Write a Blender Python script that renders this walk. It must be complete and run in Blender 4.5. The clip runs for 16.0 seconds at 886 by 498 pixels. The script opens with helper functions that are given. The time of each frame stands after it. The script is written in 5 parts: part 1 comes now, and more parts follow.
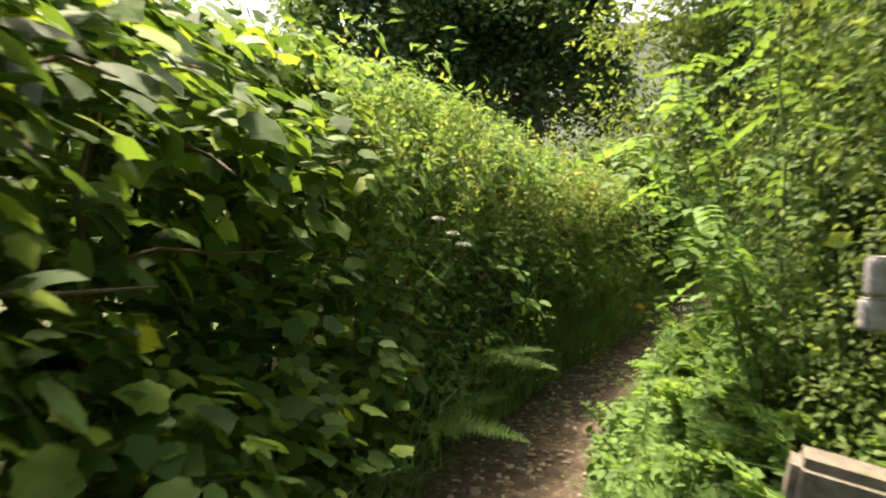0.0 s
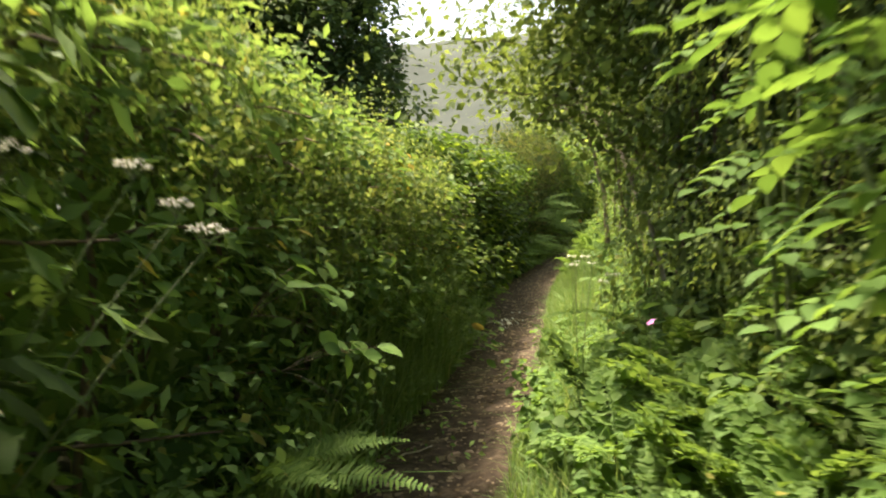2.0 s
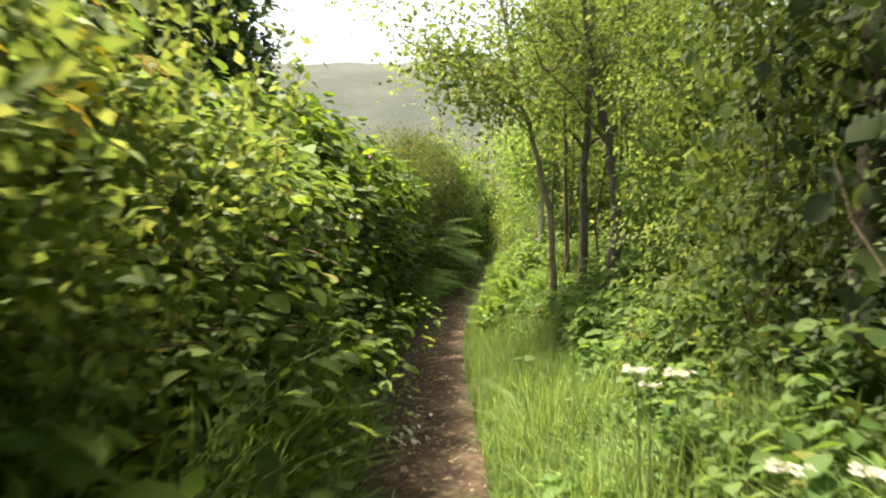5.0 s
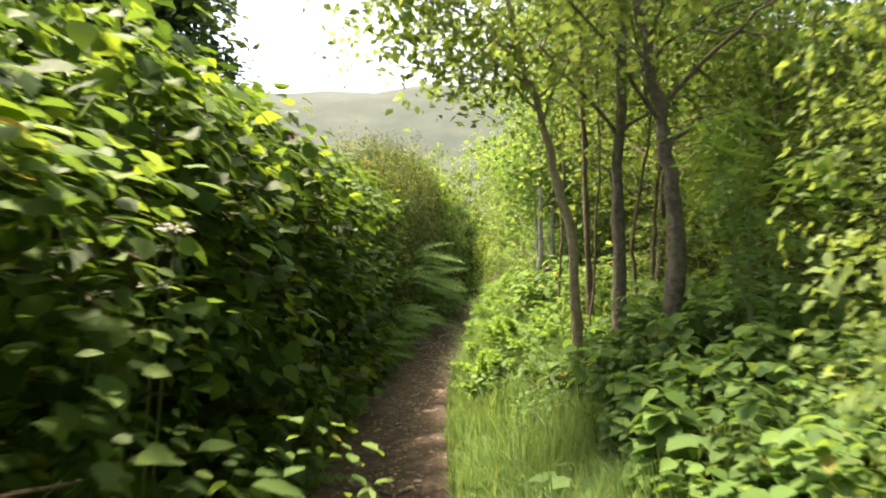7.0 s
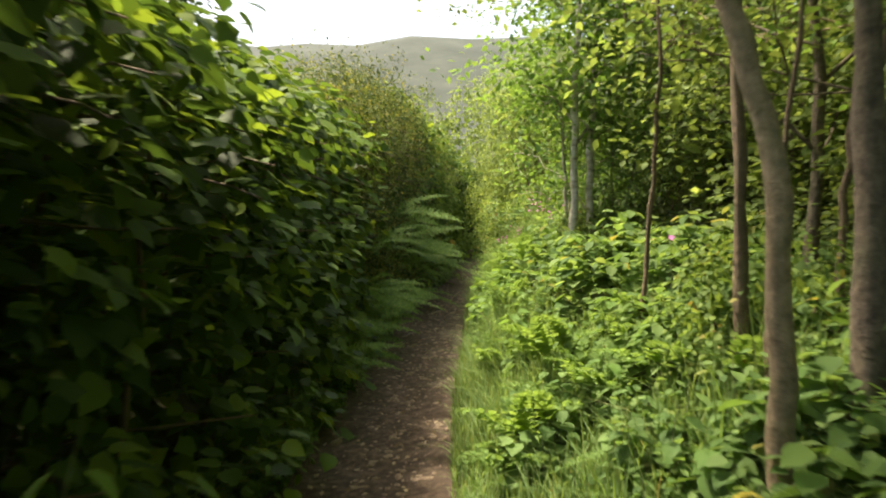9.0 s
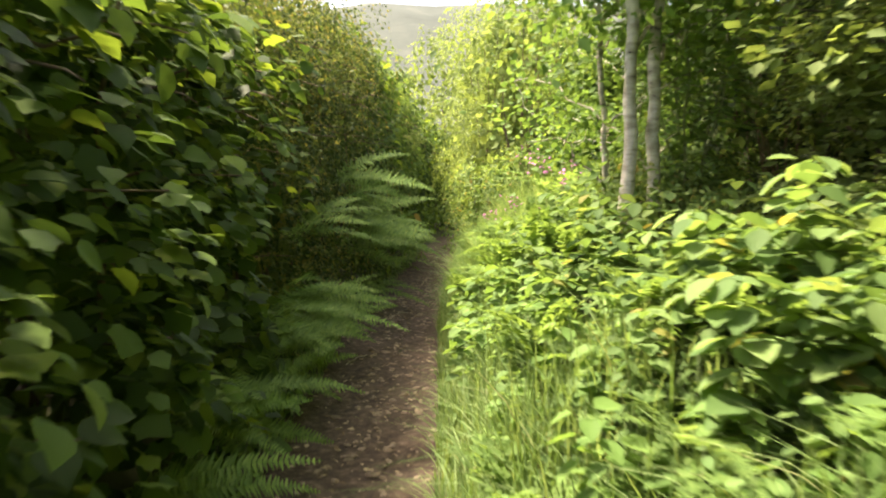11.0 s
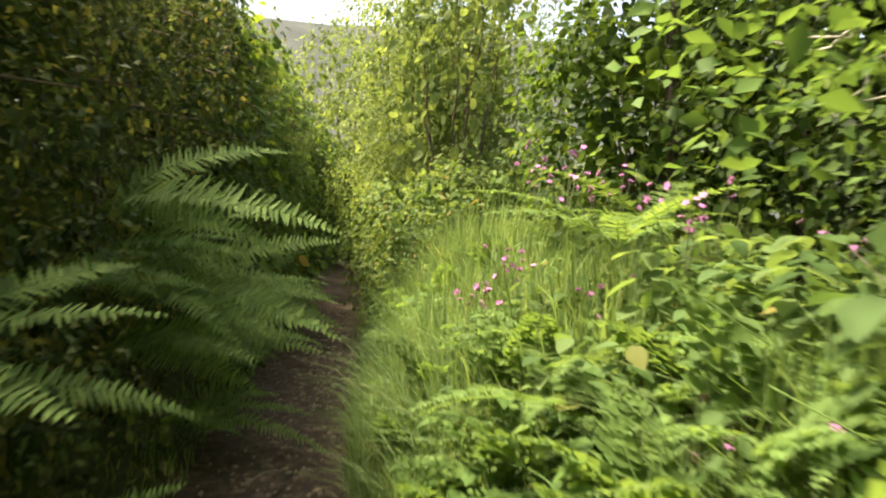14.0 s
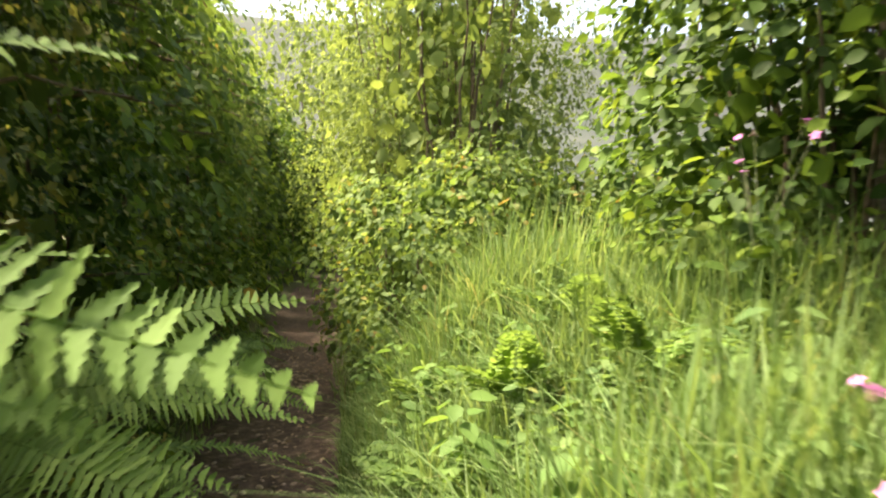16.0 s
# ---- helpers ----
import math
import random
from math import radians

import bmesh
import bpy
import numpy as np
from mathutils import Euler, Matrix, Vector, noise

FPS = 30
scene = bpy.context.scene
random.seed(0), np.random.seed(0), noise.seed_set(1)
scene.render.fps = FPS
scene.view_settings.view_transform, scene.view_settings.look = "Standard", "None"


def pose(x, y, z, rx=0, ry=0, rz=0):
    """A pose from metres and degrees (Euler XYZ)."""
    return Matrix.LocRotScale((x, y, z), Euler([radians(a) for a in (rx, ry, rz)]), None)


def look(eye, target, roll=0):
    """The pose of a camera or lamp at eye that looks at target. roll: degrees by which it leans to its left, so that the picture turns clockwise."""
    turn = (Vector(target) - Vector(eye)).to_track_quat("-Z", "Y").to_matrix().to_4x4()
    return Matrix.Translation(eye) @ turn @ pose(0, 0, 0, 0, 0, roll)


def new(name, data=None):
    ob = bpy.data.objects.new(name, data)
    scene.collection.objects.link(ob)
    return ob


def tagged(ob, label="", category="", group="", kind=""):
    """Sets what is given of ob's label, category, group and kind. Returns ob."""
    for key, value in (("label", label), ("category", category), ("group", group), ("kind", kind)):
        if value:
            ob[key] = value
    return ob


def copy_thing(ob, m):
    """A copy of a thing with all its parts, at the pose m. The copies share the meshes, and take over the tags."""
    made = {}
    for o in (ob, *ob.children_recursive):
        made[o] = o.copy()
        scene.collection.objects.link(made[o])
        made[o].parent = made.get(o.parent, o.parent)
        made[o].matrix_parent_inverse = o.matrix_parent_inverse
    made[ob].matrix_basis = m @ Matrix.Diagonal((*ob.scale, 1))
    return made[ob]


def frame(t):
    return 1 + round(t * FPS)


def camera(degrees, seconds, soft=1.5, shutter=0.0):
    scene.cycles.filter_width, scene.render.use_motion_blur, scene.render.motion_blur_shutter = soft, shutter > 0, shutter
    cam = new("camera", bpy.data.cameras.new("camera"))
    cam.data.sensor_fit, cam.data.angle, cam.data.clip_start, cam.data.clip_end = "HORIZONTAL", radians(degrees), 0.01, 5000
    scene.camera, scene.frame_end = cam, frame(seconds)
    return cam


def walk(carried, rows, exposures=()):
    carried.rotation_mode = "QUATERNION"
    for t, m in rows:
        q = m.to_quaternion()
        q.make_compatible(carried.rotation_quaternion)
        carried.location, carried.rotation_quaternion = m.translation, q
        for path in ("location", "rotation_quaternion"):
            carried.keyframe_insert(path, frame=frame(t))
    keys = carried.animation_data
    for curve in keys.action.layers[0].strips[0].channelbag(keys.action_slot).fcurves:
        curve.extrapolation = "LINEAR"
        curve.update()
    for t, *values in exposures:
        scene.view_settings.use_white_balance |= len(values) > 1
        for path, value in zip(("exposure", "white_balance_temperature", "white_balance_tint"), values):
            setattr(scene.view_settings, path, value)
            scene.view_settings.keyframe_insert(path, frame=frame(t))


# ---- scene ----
cam = camera(64.7, 16.0, soft=2.0, shutter=0.5)
METRES, EYE, TILT, LEAN, TURN = 20.0, 1.65, -5.0, -1.3, 0.0
ROWS = [
    (0.0, 0.0, 0.0, 0.0, 0.0, 0.0, -0.0),
    (0.5, -0.0007, 0.0294, 0.0029, -0.02, -0.73, 0.91),
    (1.0, -0.0003, 0.0583, 0.005, -5.59, -0.68, 0.68),
    (1.5, 0.0033, 0.0864, 0.0047, -7.17, -0.74, 1.0),
    (2.0, 0.0059, 0.1128, -0.0035, -18.35, 0.95, 3.59),
    (2.5, 0.0116, 0.142, -0.0043, -18.51, 0.31, 3.11),
    (3.0, 0.0199, 0.1702, -0.0011, -20.63, -1.59, 3.67),
    (3.5, 0.0306, 0.201, 0.0014, -27.84, -2.81, 4.42),
    (4.0, 0.0455, 0.2307, 0.0034, -25.32, -1.69, 4.62),
    (4.5, 0.0578, 0.2597, 0.0062, -27.83, 0.84, 2.12),
    (7.0, 0.1296, 0.3841, 0.0168, -30.02, 4.69, 3.07),
    (7.5, 0.1464, 0.4145, 0.0188, -29.66, 4.26, 3.82),
    (8.0, 0.1635, 0.445, 0.0222, -30.43, 0.86, 4.8),
    (8.5, 0.1767, 0.4759, 0.0259, -32.81, 0.02, 1.89),
    (9.0, 0.1954, 0.5047, 0.0273, -31.24, 0.99, 3.71),
    (11.5, 0.2813, 0.6539, 0.0364, -34.76, -1.89, 4.29),
    (12.0, 0.2936, 0.683, 0.042, -34.64, -0.04, 4.07),
    (12.5, 0.3121, 0.7072, 0.0436, -34.61, 3.76, 3.37),
    (13.0, 0.3309, 0.7314, 0.0462, -38.33, 1.9, 3.25),
    (13.5, 0.3477, 0.7548, 0.0478, -43.89, -1.58, 2.24),
    (14.0, 0.3679, 0.7786, 0.0494, -43.38, -0.54, 3.51),
    (14.5, 0.3855, 0.8037, 0.0514, -47.44, 1.22, 3.94),
    (15.0, 0.4048, 0.8271, 0.0516, -47.87, -0.85, 5.08),
    (15.5, 0.4213, 0.8513, 0.0555, -45.27, 0.8, 5.67),
    (16.0, 0.4363, 0.8751, 0.0587, -45.98, -0.96, 4.3),
]
walk(cam, [(t, pose(0, 0, EYE, TILT, LEAN, TURN) @ pose(METRES * x, METRES * y, METRES * z, 90 + pitch, roll, yaw)) for t, x, y, z, yaw, pitch, roll in ROWS],
     exposures=[(0.0, 2.2, 7600, 13), (2.5, 2.02, 7600, 13), (3.5, 2.12, 7600, 13), (4.5, 2.05, 7600, 13), (7.0, 2.3, 7600, 14), (8.0, 2.2, 7600, 14), (9.0, 1.85, 7600, 14), (11.5, 2.6, 7600, 21), (12.3, 2.55, 7600, 19),
                (13.0, 2.1, 7600, 16), (14.0, 1.98, 7600, 18), (15.0, 2.08, 7600, 18), (16.0, 2.33, 7600, 18)])


# ---- world and sun ----
SUN_WAY = Vector((-0.19, 0.41, 0.89)).normalized()   # towards the sun
world = bpy.data.worlds.new("world")
scene.world = world
world.use_nodes = True
wn = world.node_tree.nodes
sky = wn.new("ShaderNodeTexSky")
sky.sky_type, sky.sun_disc = "NISHITA", False
sky.sun_elevation = math.asin(SUN_WAY.z)
sky.sun_rotation = math.atan2(SUN_WAY.x, SUN_WAY.y)
sky.dust_density, sky.air_density, sky.ozone_density = 4.0, 1.2, 0.6
wn["Background"].inputs["Strength"].default_value = 0.115
world.node_tree.links.new(sky.outputs["Color"], wn["Background"].inputs["Color"])
sun = new("sun", bpy.data.lights.new("sun", "SUN"))
sun.data.energy, sun.data.angle, sun.data.color = 4.4, radians(6), (1.0, 0.94, 0.82)
sun.matrix_world = look(SUN_WAY * 60, (0, 0, 0))

RNG = np.random.default_rng(7)

# ---- materials ----


def base_material(name):
    m = bpy.data.materials.new(name)
    m.use_nodes = True
    return m, m.node_tree.nodes, m.node_tree.links, m.node_tree.nodes["Principled BSDF"]


def noise_node(n, l, scale, detail=4.0, rough=0.6):
    co = n.new("ShaderNodeTexCoord")
    tex = n.new("ShaderNodeTexNoise")
    tex.inputs["Scale"].default_value, tex.inputs["Detail"].default_value = scale, detail
    tex.inputs["Roughness"].default_value = rough
    l.new(co.outputs["Object"], tex.inputs["Vector"])
    return tex


def ramp_node(n, l, source, stops):
    r = n.new("ShaderNodeValToRGB")
    els = r.color_ramp.elements
    while len(els) < len(stops):
        els.new(0.5)
    for e, (at, c) in zip(els, stops):
        e.position, e.color = at, (*c, 1)
    l.new(source, r.inputs["Fac"])
    return r


def bump_node(n, l, source, bsdf, strength, distance):
    b = n.new("ShaderNodeBump")
    b.inputs["Strength"].default_value, b.inputs["Distance"].default_value = strength, distance
    l.new(source, b.inputs["Height"])
    l.new(b.outputs["Normal"], bsdf.inputs["Normal"])
    return b


def leaf_material(name, dark, mid, light, glow=0.35, rough=0.45, odd=None, through_tint=(1.8, 1.65, 0.95), sun_tone=None):
    """Leaf blades: colour differs from leaf to leaf and patch to patch; light passes through."""
    m, n, l, p = base_material(name)
    geo = n.new("ShaderNodeNewGeometry")
    dark, mid, light = [(r * 0.96, g, b * 1.12) for r, g, b in (dark, mid, light)] if mid[1] > mid[0] else (dark, mid, light)
    stops = [(0.0, dark), (0.45, mid), (0.965, light)]
    # the brightest leaves are coloured yellow-green as if sun shone through them
    if sun_tone:
        stops = [(0.0, dark), (0.40, mid), (0.80, light), (0.93, sun_tone)]
    if odd:
        stops.append((0.992, odd))
    ramp = ramp_node(n, l, geo.outputs["Random Per Island"], stops)
    tex = noise_node(n, l, 1.7, 2.0)
    info = n.new("ShaderNodeObjectInfo")
    add = n.new("ShaderNodeMath")
    add.operation = "MULTIPLY_ADD"
    l.new(info.outputs["Random"], add.inputs[0])
    add.inputs[1].default_value = 0.35
    l.new(tex.outputs["Fac"], add.inputs[2])
    hsv = n.new("ShaderNodeHueSaturation")
    val = n.new("ShaderNodeMapRange")
    val.inputs["From Min"].default_value, val.inputs["From Max"].default_value = 0.3, 1.0
    val.inputs["To Min"].default_value, val.inputs["To Max"].default_value = 0.75, 1.3
    l.new(add.outputs[0], val.inputs["Value"])
    l.new(val.outputs["Result"], hsv.inputs["Value"])
    l.new(ramp.outputs["Color"], hsv.inputs["Color"])
    fine = noise_node(n, l, 90, 2.0)
    bump_node(n, l, fine.outputs["Fac"], p, 0.35, 0.004)
    l.new(hsv.outputs["Color"], p.inputs["Base Color"])
    p.inputs["Roughness"].default_value = rough + 0.16
    p.inputs["Specular IOR Level"].default_value = 0.12
    trans = n.new("ShaderNodeBsdfTranslucent")
    warm = n.new("ShaderNodeMix")
    warm.data_type, warm.blend_type = "RGBA", "MULTIPLY"
    warm.inputs["Factor"].default_value = 1.0
    l.new(hsv.outputs["Color"], warm.inputs["A"])
    warm.inputs["B"].default_value = (*through_tint, 1)
    l.new(warm.outputs["Result"], trans.inputs["Color"])
    mix = n.new("ShaderNodeMixShader")
    mix.inputs["Fac"].default_value = glow
    l.new(p.outputs["BSDF"], mix.inputs[1])
    l.new(trans.outputs["BSDF"], mix.inputs[2])
    l.new(mix.outputs["Shader"], n["Material Output"].inputs["Surface"])
    return m


def bark_material(name, dark, light, scale=30, rough=0.9):
    m, n, l, p = base_material(name)
    tex = noise_node(n, l, scale, 6, 0.7)
    big = noise_node(n, l, scale / 6, 3)
    ramp = ramp_node(n, l, tex.outputs["Fac"], [(0.3, dark), (0.7, light)])
    green = n.new("ShaderNodeMix")
    green.data_type, green.blend_type = "RGBA", "MIX"
    amount = ramp_node(n, l, big.outputs["Fac"], [(0.5, (0, 0, 0)), (0.8, (0.45, 0.45, 0.45))])
    l.new(amount.outputs["Color"], green.inputs["Factor"])
    l.new(ramp.outputs["Color"], green.inputs["A"])
    green.inputs["B"].default_value = (0.10, 0.13, 0.05, 1)
    l.new(green.outputs["Result"], p.inputs["Base Color"])
    p.inputs["Roughness"].default_value = rough
    bump_node(n, l, tex.outputs["Fac"], p, 0.9, 0.02)
    return m


def birch_material(name):
    """Pale peeling bark with dark marks that run round the stem."""
    m, n, l, p = base_material(name)
    at = n.new("ShaderNodeTexCoord")
    mp = n.new("ShaderNodeMapping")
    mp.inputs["Scale"].default_value = (7, 7, 24)
    l.new(at.outputs["Object"], mp.inputs["Vector"])
    marks = noise_node(n, l, 1.0, 5, 0.65)
    l.new(mp.outputs["Vector"], marks.inputs["Vector"])
    stain = noise_node(n, l, 5, 4)
    bark = ramp_node(n, l, marks.outputs["Fac"], [(0.33, (0.06, 0.05, 0.04)), (0.39, (0.34, 0.31, 0.25)), (0.6, (0.60, 0.56, 0.48))])
    grime = ramp_node(n, l, stain.outputs["Fac"], [(0.36, (0.5, 0.5, 0.38)), (0.58, (1, 1, 1))])
    mix = n.new("ShaderNodeMix")
    mix.data_type, mix.blend_type = "RGBA", "MULTIPLY"
    mix.inputs["Factor"].default_value = 1.0
    l.new(bark.outputs["Color"], mix.inputs["A"])
    l.new(grime.outputs["Color"], mix.inputs["B"])
    l.new(mix.outputs["Result"], p.inputs["Base Color"])
    p.inputs["Roughness"].default_value = 0.8
    bump_node(n, l, marks.outputs["Fac"], p, 0.5, 0.006)
    return m


def ground_material(name, dark, mid, light, scale):
    m, n, l, p = base_material(name)
    tex = noise_node(n, l, scale, 8, 0.7)
    big = noise_node(n, l, scale / 14, 4)
    ramp = ramp_node(n, l, tex.outputs["Fac"], [(0.3, dark), (0.52, mid), (0.75, light)])
    hsv = n.new("ShaderNodeHueSaturation")
    val = n.new("ShaderNodeMapRange")
    val.inputs["To Min"].default_value, val.inputs["To Max"].default_value = 0.6, 1.4
    l.new(big.outputs["Fac"], val.inputs["Value"])
    l.new(val.outputs["Result"], hsv.inputs["Value"])
    l.new(ramp.outputs["Color"], hsv.inputs["Color"])
    l.new(hsv.outputs["Color"], p.inputs["Base Color"])
    p.inputs["Roughness"].default_value = 0.95
    p.inputs["Specular IOR Level"].default_value = 0.2
    bump_node(n, l, tex.outputs["Fac"], p, 0.7, 0.02)
    return m


M_MAPLE = leaf_material("broad lobed leaf", (0.032, 0.064, 0.013), (0.058, 0.104, 0.020), (0.100, 0.165, 0.028), 0.40, 0.40, sun_tone=(0.17, 0.235, 0.034))
M_HAZEL = leaf_material("hazel leaf", (0.028, 0.056, 0.012), (0.050, 0.092, 0.018), (0.095, 0.158, 0.026), 0.36, 0.42, sun_tone=(0.130, 0.195, 0.030))
M_BRAMBLE = leaf_material("bramble leaf", (0.050, 0.088, 0.022), (0.085, 0.140, 0.033), (0.155, 0.215, 0.052), 0.40, 0.45, (0.21, 0.16, 0.05))
M_HAW = leaf_material("hawthorn leaf", (0.026, 0.046, 0.014), (0.050, 0.078, 0.022), (0.115, 0.145, 0.040), 0.34, 0.45, sun_tone=(0.19, 0.185, 0.055))
M_THORN = leaf_material("thorn leaf", (0.020, 0.036, 0.013), (0.036, 0.058, 0.019), (0.075, 0.100, 0.032), 0.26, 0.45)
M_WILLOW = leaf_material("willow leaf", (0.075, 0.110, 0.030), (0.115, 0.165, 0.045), (0.175, 0.230, 0.068), 0.45, 0.5)
M_ASH = leaf_material("ash leaf", (0.070, 0.130, 0.030), (0.100, 0.180, 0.042), (0.140, 0.230, 0.052), 0.40, 0.45)
M_CLEAVER = leaf_material("seeding herb", (0.095, 0.145, 0.040), (0.140, 0.195, 0.056), (0.205, 0.245, 0.085), 0.36, 0.6)
M_HERB = leaf_material("nettle leaf", (0.062, 0.118, 0.032), (0.098, 0.168, 0.046), (0.150, 0.225, 0.066), 0.42, 0.5, (0.20, 0.19, 0.05))
M_FERN = leaf_material("fern leaf", (0.080, 0.140, 0.034), (0.114, 0.190, 0.046), (0.155, 0.240, 0.060), 0.44, 0.5)
M_GRASS = leaf_material("grass blade", (0.085, 0.148, 0.040), (0.130, 0.205, 0.062), (0.200, 0.275, 0.102), 0.38, 0.5, (0.24, 0.25, 0.11))
M_DARKTREE = leaf_material("dark tree leaf", (0.030, 0.054, 0.018), (0.056, 0.092, 0.028), (0.095, 0.145, 0.042), 0.34, 0.5)
M_YELLOW = leaf_material("yellowed leaf", (0.20, 0.21, 0.03), (0.29, 0.27, 0.04), (0.36, 0.25, 0.05), 0.4, 0.5)
M_STALK = bark_material("green stalk", (0.09, 0.13, 0.04), (0.18, 0.22, 0.08), 40, 0.6)
M_TWIG = bark_material("brown twig", (0.07, 0.05, 0.03), (0.17, 0.12, 0.07))
M_BARK = bark_material("young ash bark", (0.12, 0.09, 0.05), (0.36, 0.28, 0.17), 22)
M_DARKBARK = bark_material("rough dark bark", (0.035, 0.027, 0.019), (0.19, 0.150, 0.100), 26)
M_BIRCH = birch_material("pale birch bark")
M_DEAD = bark_material("bleached dead wood", (0.24, 0.20, 0.14), (0.50, 0.44, 0.34), 30)
M_PATH = ground_material("trodden earth", (0.029, 0.021, 0.014), (0.072, 0.052, 0.036), (0.205, 0.155, 0.110), 16)
M_SOIL = ground_material("leaf mould and moss", (0.030, 0.030, 0.014), (0.050, 0.055, 0.022), (0.09, 0.10, 0.035), 9)
M_STONE = ground_material("sandstone", (0.20, 0.15, 0.10), (0.32, 0.25, 0.18), (0.42, 0.35, 0.27), 22)
M_CHIP = ground_material("pale chip", (0.16, 0.12, 0.08), (0.27, 0.21, 0.15), (0.38, 0.31, 0.23), 40)
# the hill's blue-grey has the haze of distance mixed into it
M_HILL = ground_material("hazy moorland", (0.024, 0.033, 0.027), (0.038, 0.049, 0.040), (0.064, 0.073, 0.058), 0.02)
M_POST = bark_material("weathered grey timber", (0.17, 0.155, 0.14), (0.38, 0.355, 0.33), 18)


def petal_material(name, c, glow=0.3):
    return leaf_material(name, c, tuple(min(1, v * 1.2) for v in c), tuple(min(1, v * 1.45) for v in c), glow, 0.6, None, (1.1, 1.1, 1.1))


M_PINK = petal_material("pink petal", (0.50, 0.20, 0.42))
M_WHITE = petal_material("white petal", (0.55, 0.55, 0.48))

# ---- mesh tools ----


def mesh_from(name, verts, faces, material):
    """faces: list of integer arrays, each (n, corners)."""
    me = bpy.data.meshes.new(name)
    verts = np.asarray(verts, dtype=np.float32)
    loops = np.concatenate([f.ravel() for f in faces]).astype(np.int32)
    totals = np.concatenate([np.full(len(f), f.shape[1], dtype=np.int32) for f in faces])
    starts = np.concatenate([[0], np.cumsum(totals)[:-1]]).astype(np.int32)
    me.vertices.add(len(verts))
    me.vertices.foreach_set("co", verts.ravel())
    me.loops.add(len(loops))
    me.loops.foreach_set("vertex_index", loops)
    me.polygons.add(len(totals))
    me.polygons.foreach_set("loop_start", starts)
    me.polygons.foreach_set("loop_total", totals)
    me.update(calc_edges=True)
    me.materials.append(material)
    return me


def smooth(me):
    me.polygons.foreach_set("use_smooth", np.ones(len(me.polygons), dtype=bool))
    return me


def thing(name, label, category, group="", kind="", at=(0, 0, 0)):
    e = new(name)
    e.empty_display_size = 0.1
    e.location = at
    return tagged(e, label, category, group, kind)


def part(name, me, parent, label=""):
    ob = new(name, me)
    ob.parent = parent
    if label:
        tagged(ob, label)
    return ob


def unit(v):
    return v / np.maximum(np.linalg.norm(v, axis=-1, keepdims=True), 1e-9)


# leaf shapes: y runs from stalk to tip, length 1; each as (verts, faces)
OVATE = (np.array([(0, 0, 0), (.27, .2, .07), (.36, .48, .09), (.21, .8, .03), (0, 1, -.08), (-.21, .8, .03), (-.36, .48, .09), (-.27, .2, .07), (0, .5, 0)]),
         [np.array([(0, 1, 2, 8), (8, 2, 3, 4), (8, 4, 5, 6), (0, 8, 6, 7)])])
ROUND = (np.array([(0, 0, 0), (.32, .07, .05), (.47, .34, .09), (.41, .62, .07), (.20, .86, .0), (0, 1.08, -.12), (-.20, .86, .0), (-.41, .62, .07), (-.47, .34, .09), (-.32, .07, .05), (0, .34, .0), (0, .66, -.02)]),
         [np.array([(0, 1, 2, 10), (10, 2, 3, 11), (11, 3, 4, 5), (0, 10, 8, 9), (10, 11, 7, 8), (11, 5, 6, 7)])])
SIMPLE = (np.array([(0, 0, 0), (.32, .42, .08), (0, 1, -.04), (-.32, .42, .08)]), [np.array([(0, 1, 2), (0, 2, 3)])])
MID = (np.array([(0, 0, 0), (.30, .22, .07), (.33, .58, .07), (0, 1, -.07), (-.33, .58, .07), (-.30, .22, .07)]), [np.array([(0, 1, 2, 3), (0, 3, 4, 5)])])
NARROW = (np.array([(0, 0, 0), (.16, .45, .04), (0, 1, -.06), (-.16, .45, .04)]), [np.array([(0, 1, 2), (0, 2, 3)])])
_n = 4
_edge = [(0.21 * (1 - (i / _n) ** 1.6) * (1.0 if k else 0.62) + 0.012, (i + (0.55 if k else 0.0)) / _n) for i in range(_n) for k in (0, 1)]
_mid = [(0.0, y, 0.0) for _, y in _edge] + [(0, 1.05, -0.02)]
PINNA = (np.array(_mid + [(x, y + 0.03, 0.03) for x, y in _edge] + [(-x, y + 0.03, 0.03) for x, y in _edge]),
         [np.array([(i, 2 * _n + 1 + i, 2 * _n + 2 + i, i + 1) for i in range(2 * _n - 1)] + [(i, i + 1, 4 * _n + 2 + i, 4 * _n + 1 + i) for i in range(2 * _n - 1)]),
          np.array([(2 * _n - 1, 4 * _n, 2 * _n), (2 * _n - 1, 2 * _n, 6 * _n)])])
_half = [(.22, -.05), (.41, .10), (.40, .28), (.54, .45), (.36, .60), (.23, .79)]
_ring = [(0, 0)] + _half + [(0, 1.04)] + [(-x, y) for x, y in reversed(_half)]
LOBED = (np.array([(x, y, 0.06 - 0.28 * (x * x + (y - .4) ** 2)) for x, y in _ring] + [(0, .42, 0.0)]),
         [np.array([(i, (i + 1) % 14, 14) for i in range(14)])])


def leaves(P, N, T, size, shape, width=None):
    """Verts and faces for one leaf at each P, its face turned to N and its tip towards T."""
    V, F = shape
    N = unit(N)
    T = unit(T - N * np.sum(T * N, axis=1, keepdims=True))
    X = np.cross(T, N)
    size = np.asarray(size)[:, None, None]
    wide = size if width is None else size * np.asarray(width)[:, None, None]
    out = P[:, None, :] + wide * V[None, :, 0:1] * X[:, None, :] + size * (V[None, :, 1:2] * T[:, None, :] + V[None, :, 2:3] * N[:, None, :])
    k = len(V)
    base = (np.arange(len(P)) * k)[:, None, None]
    return out.reshape(-1, 3), [(f[None] + base).reshape(-1, f.shape[1]) for f in F]


